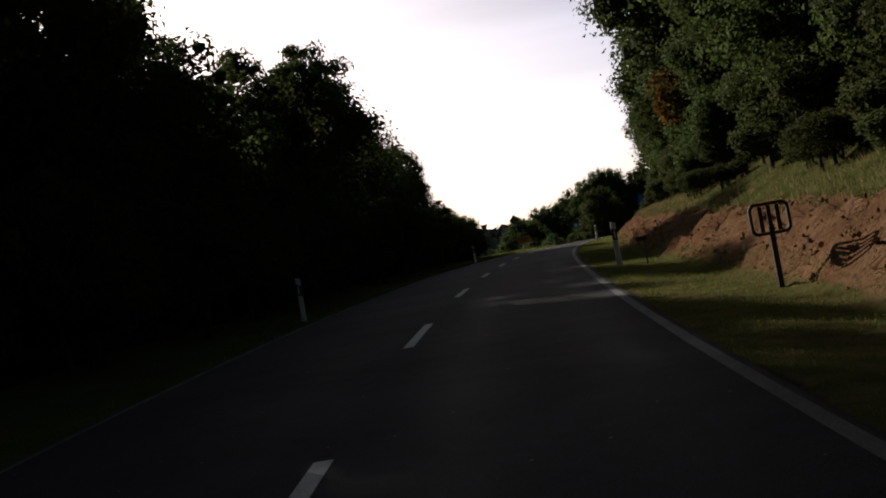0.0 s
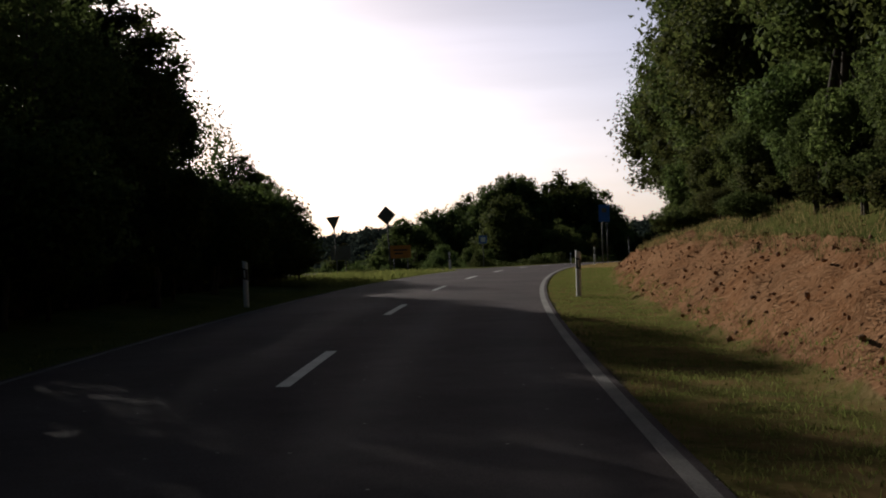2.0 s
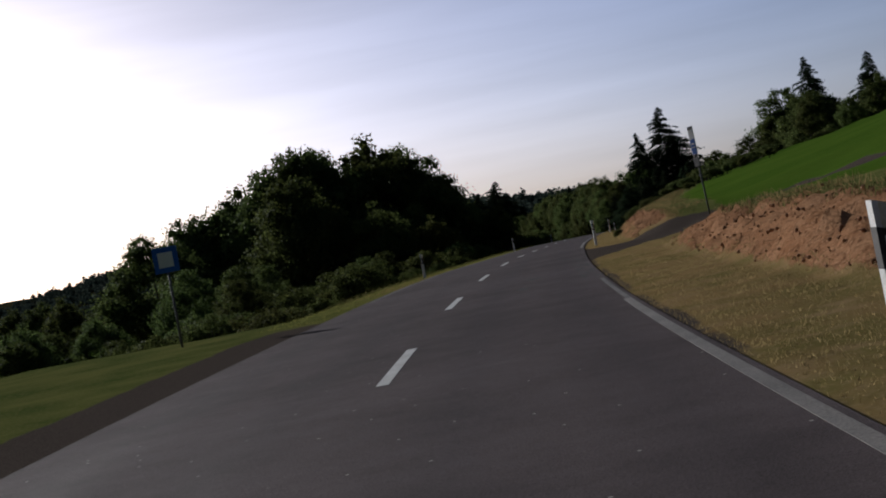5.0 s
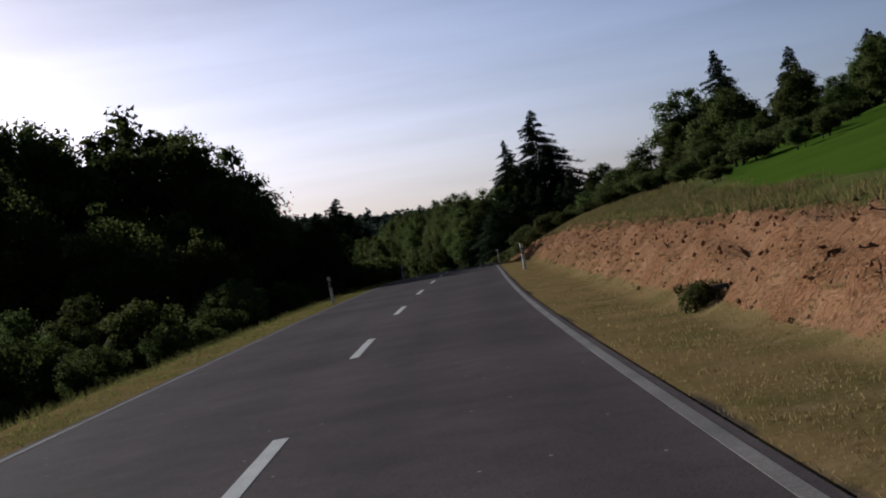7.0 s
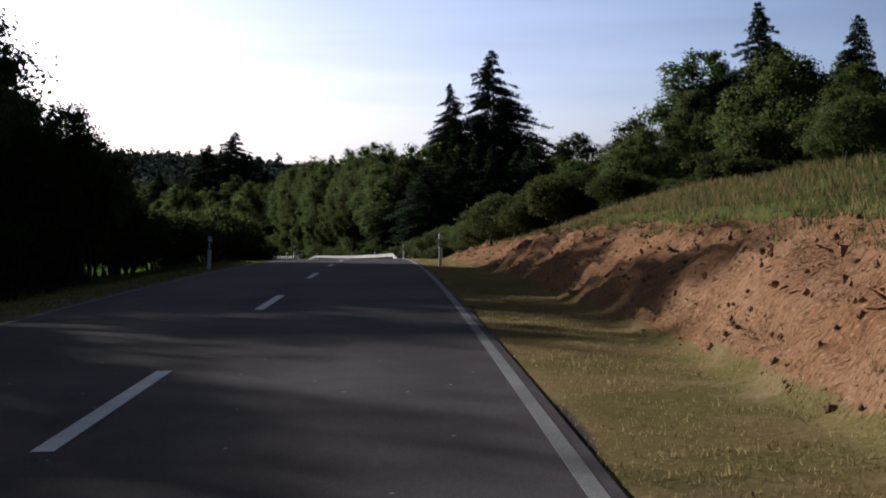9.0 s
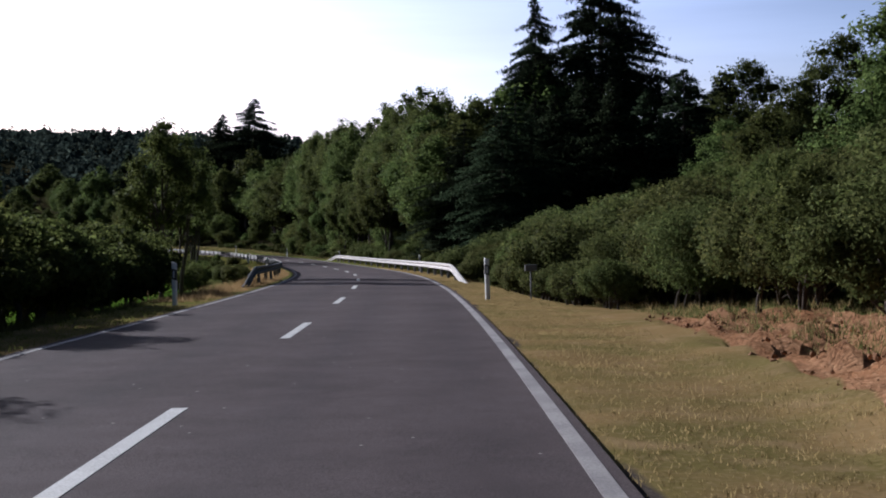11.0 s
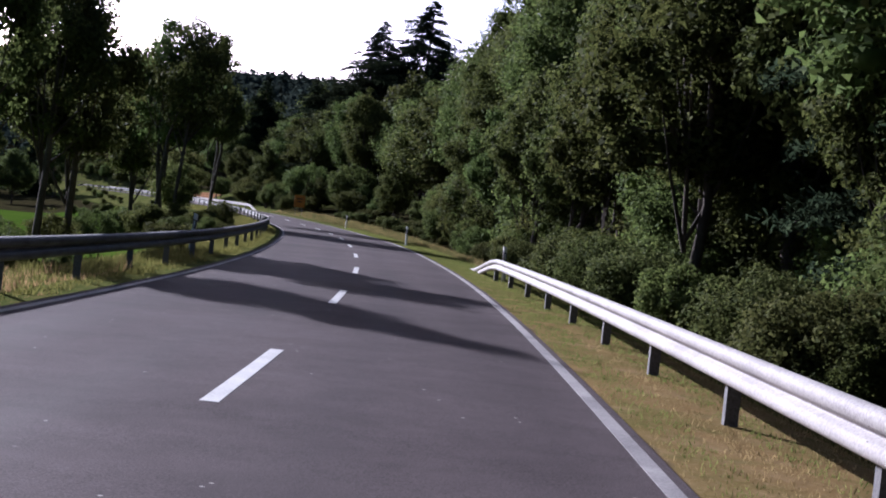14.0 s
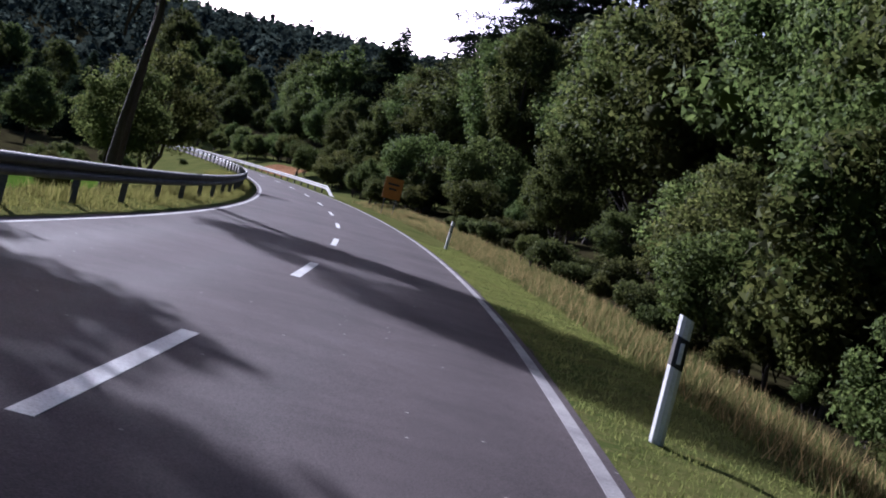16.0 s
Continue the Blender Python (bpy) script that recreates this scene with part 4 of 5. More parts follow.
def row(kinds, s0, s1, lat0, lat1, n, low, high, group, spread=(0.9, 1.15)):
    """A loose row of mixed trees."""
    rng = rng_for(s0, s1, lat0, lat1, n)
    for i in range(n):
        u = (i + rng.uniform(0.1, 0.9)) / n
        plant(kinds[int(rng.integers(len(kinds)))], s0 + (s1 - s0) * u, lat0 + (lat1 - lat0) * rng.uniform(), rng.uniform(low, high), rng.uniform(*spread), group)


# wood on the left of the climb
row(("oak", "ash"), -46, 24, -9.2, -8.0, 14, 11.0, 13.0, "wood left of the climb")
for s, lat, h, kind in ((26, -8.6, 10.0, "oak"), (30, -8.2, 9.4, "beech"), (34, -8.6, 9.2, "ash"), (40, -8.6, 8.0, "beech"), (46, -8.8, 10.2, "oak"), (49, -9.4, 9.2, "ash"),
                        (53.5, -8.8, 8.4, "beech"), (58.5, -8.8, 11.4, "birch"), (62, -8.8, 12.8, "birch"), (65.5, -9.2, 12.6, "airy"), (68, -9.0, 11.0, "airy"), (71.5, -9.0, 9.6, "airy"), (74.5, -8.9, 8.8, "airy"), (78, -8.7, 8.8, "airy"),
                        (85, -14.0, 11.0, "oak"), (90, -13.6, 11.2, "ash"), (95, -14.0, 10.8, "oak"), (98.5, -14.6, 9.0, "oak")):
    plant(kind, s, lat, h, 1.0, "wood left of the climb")
row(("bush",), 14, 100, -12.5, -10.2, 24, 2.6, 4.4, "undergrowth left of the climb", (1.0, 1.3))
row(("bush",), 0, 86, -6.6, -5.9, 22, 2.6, 4.5, "undergrowth left of the climb", (0.9, 1.1))
row(("far", "far", "spruce"), 2, 62, -15, -12, 9, 9.5, 11.5, "wood left of the climb")
row(("bush",), -4, 84, -10.5, -8.8, 18, 3.5, 6.0, "undergrowth left of the climb")
row(("far", "far"), -30, 76, -26, -18, 10, 11, 13, "wood left of the climb")
for s, lat, h, kind in ((81.5, -8.9, 7.2, "airy"), (84, -9.0, 8.6, "birch"), (87.5, -9.4, 8.6, "birch"), (91.0, -9.8, 7.2, "birch"), (104, -12.5, 8.5, "airy")):
    plant(kind, s, lat, h, 1.1, "wood left of the climb")
row(("bush",), 84, 101, -8.4, -7.6, 10, 3.1, 4.1, "undergrowth left of the climb")
row(("bush",), 99, 108, -10.4, -8.8, 5, 1.6, 2.4, "undergrowth left of the climb")
row(("bush", "low_bush"), 40, 100, -7.4, -6.4, 30, 1.2, 2.2, "undergrowth left of the climb", (1.0, 1.4))
# wood on the bank to the right
row(("oak", "beech", "beech"), -40, 112, 10.4, 12.5, 22, 11, 15, "wood on the cutting")
row(("beech",), -40, 118, 9.2, 10.2, 20, 6.0, 9.0, "wood on the cutting", (0.9, 1.1))
row(("bush",), 0, 120, 8.8, 10.0, 24, 2.4, 4.0, "undergrowth on the cutting")
row(("oak", "beech"), 26, 70, 12.5, 15.5, 10, 13, 16, "wood on the cutting")
row(("far", "oak"), -10, 110, 16, 24, 14, 14, 18, "wood on the cutting")
plant("turning", 51, 9.2, 8.5, 1.0, "wood on the cutting")
plant("beech", 116, 9.0, 9.5, 1.15, "wood on the cutting")
plant("oak", 119, 10.2, 12.5, 1.05, "wood on the cutting")
row(("broom", "low_bush"), 0, 118, 7.4, 9.2, 46, 0.6, 1.3, "brush on the cutting", (1.0, 1.5))
# trees below the road on the left of the long bend, tallest in the middle of the stand
def stand(kinds, s0, s1, lat0, lat1, n, lats, tops, group, jitter=1.2, spread=(0.8, 1.05)):
    """A stand of trees whose tops follow a line across it."""
    rng = rng_for(s0, s1, lat0, lat1, n)
    for i in range(n):
        lat = lat0 + (lat1 - lat0) * (i + rng.uniform()) / n
        plant(kinds[i % len(kinds)], rng.uniform(s0, s1), lat, None, rng.uniform(*spread), group, top=float(np.interp(lat, lats, tops)) + rng.normal() * jitter)


STAND_LAT, STAND_TOP = (-52, -46, -42, -38, -30, -24, -21, -18.5, -16, -14, -12.5, -9.5), (8.0, 11.8, 13.0, 14.6, 16.4, 18.2, 17.0, 12.0, 9.4, 7.6, 6.2, 4.6)
stand(("round", "far"), 271, 298, -48, -14, 26, STAND_LAT, STAND_TOP, "wood below the bend", 0.9)
stand(("beech", "willow"), 280, 298, -15.5, -9.5, 9, STAND_LAT, STAND_TOP, "wood below the bend", 0.6)
stand(("beech", "willow", "round"), 246, 268, -26, -12, 8, (-26, -18, -12), (9.0, 7.6, 4.4), "wood below the bend", 0.5)
plant("round", 255, -28, None, 0.9, "wood below the bend", top=12.6)
plant("round", 262, -46, None, 1.0, "wood below the bend", top=10.2)
plant("spruce", 296, -13.5, None, 0.8, "wood below the bend", top=7.5)
plant("young_spruce", 300, -15.5, None, 1.0, "wood below the bend", top=6.2)
row(("bush", "bush", "pale_bush"), 186, 300, -13, -8.6, 32, 1.8, 3.8, "bushes below the bend")
row(("bush", "beech"), 190, 262, -19, -13, 15, 4.0, 6.0, "bushes below the bend")
row(("beech", "round"), 196, 226, -36, -22, 8, 6.5, 9.0, "wood below the bend", (0.9, 1.1))
row(("bush", "low_bush"), 172, 190, -18, -11.0, 9, 1.4, 2.6, "bushes below the bend")
row(("bush", "beech"), 176, 200, -24, -15, 9, 3.0, 4.6, "bushes below the bend")
row(("far",), 200, 330, -80, -50, 12, 8, 11, "wood below the bend")
# hedge on the ridge over the field
row(("far", "far", "round"), 352, 400, 38, 80, 22, 11, 17, "hedge on the ridge", (0.9, 1.2))
row(("far", "beech"), 300, 352, 56, 84, 16, 8, 12, "hedge on the ridge", (1.0, 1.3))
row(("far", "round"), 300, 352, 66, 112, 16, 8, 12, "hedge on the ridge", (1.0, 1.4))
for s, lat, h in ((376, 48, 28.5), (375, 59, 27.3), (372, 70, 27.5), (380, 76, 28)):
    plant("spruce", s, lat, None, 0.9, "spruces on the ridge", top=h)
row(("beech", "beech", "willow"), 350, 396, 34, 80, 34, 3.8, 6.0, "hedge on the ridge", (1.0, 1.3))
plant("birch", 384, 43.5, None, 1.3, "hedge on the ridge", top=25)
plant("beech", 382, 47.5, None, 1.2, "hedge on the ridge", top=22)
row(("beech", "round"), 356, 392, 50, 84, 16, 8.5, 11.0, "hedge on the ridge", (0.9, 1.2))
plant("alder", 368, 37, None, 0.8, "hedge on the ridge", top=18)
# two great spruces and the wood behind the rail
plant("tall_spruce", 411, 26.4, 27.5, 1.1, "spruces over the wood")
plant("tall_spruce", 411, 20.2, 24.0, 0.8, "spruces over the wood")
plant("spruce", 424, 23, 21, 1.1, "spruces over the wood")
plant("spruce", 402, 31, 11.5, 1.3, "spruces over the wood")
plant("spruce", 404, 22, 15, 1.2, "spruces over the wood")
plant("spruce", 398, 26, 13, 1.2, "spruces over the wood")
plant("tall_spruce", 555, 24, 26.0, 1.45, "spruces over the wood")
plant("tall_spruce", 560, 20, 24.0, 1.35, "spruces over the wood")
plant("spruce", 386, 24.5, None, 1.45, "spruces over the wood", top=14.0)
plant("spruce", 392, 29.5, None, 1.4, "spruces over the wood", top=14.5)
plant("spruce", 391, 19.0, None, 1.3, "spruces over the wood", top=14.0)
plant("oak", 383, 31.0, None, 1.0, "wood behind the rail", top=12.5)
row(("spruce",), 384, 412, 15, 20, 5, 11, 15, "spruces behind the rail", (1.0, 1.3))
for s, lat, h in ((391, 31, 14.0), (388, 37, 14.5), (376, 24, 9.0)):
    plant("oak", s, lat, h, 1.0, "wood behind the rail")
for s, lat, h, kind in ((399, 9.6, 12.0, "oak"), (405, 10.2, 13.8, "ash"), (410, 11.0, 14.8, "oak")):
    plant(kind, s, lat, h, 1.0, "wood behind the rail")
for s, lat, h, kind in ((403, 12.5, 15.5, "oak"), (418, 10.2, 17.0, "tall_ash"), (427, 9.8, 16.6, "tall_ash"), (435, 10.6, 16.8, "tall_oak")):
    plant(kind, s, lat, h, 0.9, "wood behind the rail")
row(("edge_spruce",), 382, 412, 9.8, 15, 9, 9, 14, "spruces behind the rail", (1.0, 1.3))
row(("tall_oak", "tall_ash", "tall_oak"), 411, 486, 10.4, 13.5, 18, 16.4, 18.8, "wood behind the rail", (0.8, 1.0))
row(("alder", "ash"), 412, 470, 9.0, 10.5, 8, 11, 14.5, "wood behind the rail", (0.8, 1.0))
row(("far",), 400, 500, 15, 24, 14, 14, 18, "wood behind the rail")
row(("alder", "birch"), 404, 470, 7.6, 9.0, 9, 8, 11, "slim trees behind the rail", (0.8, 1.0))
row(("oak", "ash", "beech"), 470, 580, 12.0, 16, 19, 11, 15.0, "wood behind the rail")
row(("willow", "beech", "bush"), 440, 575, 8.6, 11, 24, 2.5, 6.5, "bushes behind the rail")
row(("low_bush", "low_bush", "pale_bush"), 438, 526, 7.2, 8.9, 34, 0.6, 1.5, "bushes behind the rail")
row(("far", "spruce"), 500, 640, 17, 34, 20, 13, 18, "wood behind the rail")
row(("broom", "broom", "pale_bush", "bush"), 352, 460, 6.2, 7.8, 36, 0.9, 2.4, "bushes behind the rail")
row(("bush", "pale_bush"), 398, 480, 7.6, 9.6, 26, 2.0, 3.8, "bushes behind the rail")
row(("beech", "willow"), 400, 474, 9.2, 11.5, 18, 4.5, 7.5, "wood behind the rail", (0.9, 1.1))
row(("beech", "willow"), 352, 367, 9.0, 14, 7, 3.4, 5.4, "bushes behind the rail")
# broom on the low bank before the rail
row(("broom",), 281, 332, 6.9, 8.8, 34, 1.3, 2.3, "broom on the bank", (0.9, 1.25))
for i in range(84):
    lat = 5.4 + 9.0 * ((i * 0.618) % 1.0)
    at = 302 + 64 * (i + tree_rng.uniform()) / 84
    if lat > np.interp(at, [300, 318, 332], [8.6, 6.6, 5.3]):
        plant(("tall_broom" if lat > 6.6 else "broom") if i % 5 else "beech", at, lat, None, tree_rng.uniform(0.9, 1.15), "broom on the bank", top=float(np.interp(lat, [5, 6.5, 9, 14.5], [0.7, 1.7, 3.0, 4.3])) + tree_rng.normal() * 0.25)
row(("broom", "low_bush"), 322, 346, 5.2, 6.2, 18, 0.8, 1.4, "broom on the bank")
row(("broom", "low_bush"), 222, 280, 8.6, 12, 16, 0.7, 1.5, "broom on the bank")
row(("low_bush", "low_bush", "pale_bush"), 214, 290, 9.5, 17, 60, 0.4, 1.0, "broom on the bank", (1.0, 1.7))
row(("low_bush", "broom"), 250, 300, 13, 26, 40, 0.7, 1.6, "broom on the bank", (1.0, 1.5))
row(("beech", "oak"), 318, 400, 16, 26, 20, 5.5, 8.5, "wood behind the rail")
row(("beech", "far"), 270, 320, 24, 36, 9, 4.5, 7, "wood behind the rail")
# left side before the meadow
row(("pale_bush", "pale_bush", "bush"), 298, 339, -8.8, -7.0, 26, 2.9, 3.7, "bushes before the meadow", (1.0, 1.3))
row(("pale_bush", "bush"), 296, 338, -13, -9.5, 12, 2.8, 3.8, "bushes before the meadow")
for s, lat, top, kind in ((353.5, -8.6, 7.5, "birch"), (360.5, -8.6, 7.5, "birch"),
                          (429.8, -10.0, 8.8, "birch"), (432.6, -9.6, 9.4, "alder"), (494, -7.8, 14.5, "leaning")):
    plant(kind, s, lat, None, 0.7 if kind == "leaning" else 0.85, "slim trees along the meadow", top=top)
for s, lat, top, kind, spread in ((420.8, -9.8, 8.8, "birch", 0.75), (470.5, -9.6, 12.6, "thin", 0.75), (474, -10.4, 13.0, "birch", 0.85), (479, -12.5, 11.0, "alder", 0.8)):
    plant(kind, s, lat, None, spread, "slim trees along the meadow", top=top)
row(("bush", "pale_bush", "willow"), 412, 484, -15, -9.0, 13, 1.8, 2.9, "bushes along the meadow")
row(("pale_bush", "bush"), 384, 412, -11, -7.6, 6, 1.5, 2.4, "bushes along the meadow")
row(("low_bush", "low_bush", "pale_bush"), 372, 480, -8.0, -5.8, 18, 0.6, 1.3, "bushes along the meadow")
plant("willow", 511, -9.6, 6.6, 0.9, "slim trees along the meadow")
plant("willow", 521, -8.8, 8.0, 1.0, "slim trees along the meadow")
row(("pale_bush", "bush"), 454, 492, -9.8, -6.6, 9, 1.2, 2.2, "bushes along the meadow")
row(("willow", "pale_bush", "bush"), 494, 560, -18, -8.5, 13, 1.3, 2.4, "trees at the end of the meadow")
row(("pale_bush", "bush"), 560, 680, -16, -7, 12, 0.9, 1.5, "trees at the end of the meadow")
row(("willow", "bush", "beech"), 640, 700, -30, -9, 14, 2.5, 5.0, "trees at the end of the meadow")
row(("far", "round"), 430, 620, -70, -34, 24, 9, 13, "trees across the meadow")
row(("far",), 440, 700, -130, -70, 34, 10, 14, "trees across the meadow", (1.1, 1.4))
row(("bush", "beech", "pale_bush"), 540, 584, 5.8, 9, 22, 2.0, 3.6, "bushes where the road bends away")
row(("bush", "beech", "pale_bush"), 606, 690, 5.4, 9, 34, 2.0, 3.8, "bushes where the road bends away")
row(("bush", "beech"), 584, 606, 8.4, 10, 6, 2.2, 3.6, "bushes where the road bends away")
row(("low_bush",), 560, 680, -9.5, -5.8, 14, 0.5, 0.9, "bushes where the road bends away")
row(("far", "beech", "round"), 570, 700, 11, 18, 20, 5.5, 9.0, "trees where the road bends away")
row(("far", "round", "beech"), 560, 760, 16, 36, 26, 8, 13, "trees where the road bends away")
row(("far", "round", "spruce"), 600, 760, -40, -8, 16, 8, 13, "trees where the road bends away")
# the end of the wood by the side road, and brush at the feet of the trees on the cutting
plant("birch", 102, -9.8, 5.6, 1.0, "wood left of the climb")
plant("birch", 106, -10.0, 5.0, 1.1, "wood left of the climb")
row(("pale_bush", "beech", "bush"), 40, 121, 8.3, 9.3, 26, 1.8, 3.2, "undergrowth on the cutting")


# ---- far woods on the hills: one carpet of crowns ----
def far_woods():
    rng = np.random.default_rng(5)
    X, Y = [], []
    x, y = rng.uniform(-700, 620, 60000), rng.uniform(600, 960, 60000)
    keep = hills(x, y) > 5
    X.append(x[keep]), Y.append(y[keep])
    x, y = rng.uniform(-640, -270, 30000), rng.uniform(-50, 700, 30000)
    keep = hills(x, y) > 6
    X.append(x[keep]), Y.append(y[keep])
    x, y = np.concatenate(X)[::5], np.concatenate(Y)[::5]
    z = ground_height(x, y)
    n, k = len(x), 44
    h, w = rng.uniform(3.4, 6.0, n), rng.uniform(2.2, 3.8, n)
    conifer = (rough(x, y, 70.0) + 0.5 * rng.normal(size=n)) > 0
    d = unit(rng.normal(size=(n, k, 3)))
    d[..., 2] = np.abs(d[..., 2]) - 0.15
    taper = np.where(conifer[:, None], 1.15 - 0.95 * np.clip(d[..., 2], 0, 1), 1.0)
    at = np.stack([x, y, z - 0.6], 1)[:, None, :] + d * np.stack([w, w, h], 1)[:, None, :] * np.stack([taper, taper, np.where(conifer, 1.35, 1.0)[:, None] * np.ones((n, k))], 2) * rng.uniform(0.7, 1.05, (n, k, 1))
    size = rng.uniform(0.9, 1.9, n * k)
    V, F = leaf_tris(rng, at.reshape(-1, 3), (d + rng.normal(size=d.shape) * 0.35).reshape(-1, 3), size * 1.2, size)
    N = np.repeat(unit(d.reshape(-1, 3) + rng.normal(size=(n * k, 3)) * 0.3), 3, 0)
    tagged(new("far_woods", soften(mesh_of("far_woods", V, F, HAZED_WOOD), N)), "dark mixed woods covering the far hills, air haze put into the colour", "woods", kind="stuff")


far_woods()


# ---- grass and clods ----
def tufts(name, label, s, lat, high, mat, seed, blades=3, broad=0.018):
    """Tufts of upright blades at places along the road."""
    rng = np.random.default_rng(seed)
    n = len(s)
    p = on_road(s, lat)
    p[:, 2] = ground_height(p[:, 0], p[:, 1]) - 0.01
    P = np.repeat(p, blades, 0) + np.column_stack([rng.normal(size=(n * blades, 2)) * 0.05, np.zeros(n * blades)])
    h = np.repeat(high, blades) * rng.uniform(0.6, 1.3, n * blades)
    a = rng.uniform(0, 2 * np.pi, n * blades)
    w = np.column_stack([np.cos(a), np.sin(a), 0 * a]) * (broad * (1 + h))[:, None]
    tip = P + np.column_stack([rng.normal(size=(n * blades, 2)) * 0.35 * h[:, None], h])
    away = (np.cross(2 * w, tip - P + w) * np.array(to_sun)).sum(1) < 0
    w = np.where(away[:, None], -w, w)
    V = np.stack([P - w, P + w, tip], 1).reshape(-1, 3)
    N = np.repeat(rng.normal(size=(n * blades, 3)) * 0.25 + (0, 0, 1), 3, 0)
    tagged(new(name, soften(mesh_of(name, V, np.arange(len(V)).reshape(-1, 3), mat), N)), label, "grass", kind="stuff")


g = np.random.default_rng(9)
off_track = lambda s, lat: track_off(s, lat) > 0.3
s = g.uniform(-6, 500, 210000)
lat = 3.06 + 2.2 * g.uniform(size=210000) ** 0.9
keep = off_track(s, lat) & (s > 112) & (s < 400 + 10 * np.sin(lat * 7))
tufts("verge_grass", "short dry yellow grass on the verge", s[keep], lat[keep], g.uniform(0.015, 0.045, keep.sum()), DRY_BLADES, 31, 3, 0.0045)
keep = (s <= 112) | (s >= 400 + 10 * np.sin(lat * 7))
tufts("verge_grass", "short green-yellow grass on the verge beside woods", s[keep], lat[keep], g.uniform(0.02, 0.06, keep.sum()), GREEN_BLADES, 32, 3, 0.005)
s, lat = g.uniform(-6, 500, 42000), -3.3 - 1.7 * g.uniform(size=42000)
keep = ((s < 116) | (s > 150)) & (s < 330)
tufts("verge_grass", "short yellow-green grass along the road's far side", s[keep], lat[keep], g.uniform(0.02, 0.075, keep.sum()), GREEN_BLADES, 33, 3, 0.008)
s, lat = g.uniform(328, 540, 46000), -3.42 - 2.5 * g.uniform(size=46000)
tall = np.where(np.sin(s * 1.3) * np.sin(s * 0.47 + lat) > 0.35, 2.2, 1.0)
tall *= g.uniform(0.04, 0.13, 46000) * np.clip((-lat - 3.2) / 0.8, 0.25, 1)
keep = s < 398 + 14 * np.sin(lat * 9)
tufts("verge_grass", "sunlit straw-coloured grass under the guardrail", s[keep], lat[keep], tall[keep], DRY_BLADES, 44, 3, 0.008)
tufts("verge_grass", "sunlit yellow-green grass under the guardrail", s[~keep], lat[~keep], tall[~keep], GREEN_BLADES, 39, 3, 0.008)
s, lat = g.uniform(-6, 330, 46000), 6.3 + 3.6 * g.uniform(size=46000) ** 1.2
keep = off_track(s, lat) & ((s < 122) | (lat < np.interp(s, [120, 180, 230, 300], [7.6, 7.6, 9.6, 10.6]) + 0.5 * np.sin(s * 0.7) + 0.4 * np.sin(s * 1.9) - 0.6 * g.uniform(size=46000))) & (g.uniform(size=46000) < 0.85)
tufts("bank_grass", "tall uncut grass along the top of the cutting", s[keep], lat[keep], g.uniform(0.04, 0.15, keep.sum()), WEEDS, 34, 4, 0.006)
keep2 = keep & (g.uniform(size=46000) < 0.7)
tufts("bank_grass", "dry seeding stalks along the top of the cutting", s[keep2], lat[keep2], g.uniform(0.06, 0.20, keep2.sum()), DRY_BLADES, 35, 3, 0.005)
s, lat = g.uniform(196, 300, 42000), 7.5 + 13.0 * g.uniform(size=42000) ** 1.3
keep = lat < np.interp(s, [196, 205, 230, 250, 300], [8.0, 8.5, 10.6, 14, 20])
tufts("bank_grass", "rough brown-green grass on the slope over the cutting", s[keep], lat[keep], g.uniform(0.05, 0.17, keep.sum()), WEEDS, 40, 4, 0.006)
keep &= g.uniform(size=42000) < 0.45
tufts("bank_grass", "bleached stalks on the slope over the cutting", s[keep], lat[keep], g.uniform(0.06, 0.22, keep.sum()), DRY_BLADES, 41, 3, 0.004)
s, lat = g.uniform(340, 520, 26000), 4.9 + 2.4 * g.uniform(size=26000)
rough_s, rough_lat = g.uniform(438, 548, 26000), 4.8 + 2.9 * g.uniform(0, 1, 26000) ** 0.8
tufts("tall_grass", "tall bleached grass between the mown verge and the wood", rough_s[:6000], rough_lat[:6000], g.uniform(0.08, 0.34, 6000), DRY_BLADES, 42, 3, 0.006)
tufts("tall_grass", "uncut green-brown grass between the mown verge and the wood", rough_s[6000:20000], rough_lat[6000:20000], g.uniform(0.08, 0.28, 14000), WEEDS, 43, 3, 0.007)
tufts("tall_grass", "tall half-dry grass behind the guardrail", s, lat, g.uniform(0.06, 0.24, 26000), WEEDS, 36, 3, 0.007)
s, lat = g.uniform(160, 520, 36000), -4.7 - 3.0 * g.uniform(size=36000)
tufts("tall_grass", "uncut grass on the outer slope", s, lat, g.uniform(0.06, 0.22, 36000), WEEDS, 37, 3, 0.007)
s, lat = g.uniform(92, 120, 5000), -3.3 - 6.5 * g.uniform(size=5000)
tufts("island_grass", "green grass on the island at the junction", s, lat, g.uniform(0.06, 0.25, 5000), GREEN_BLADES, 38)


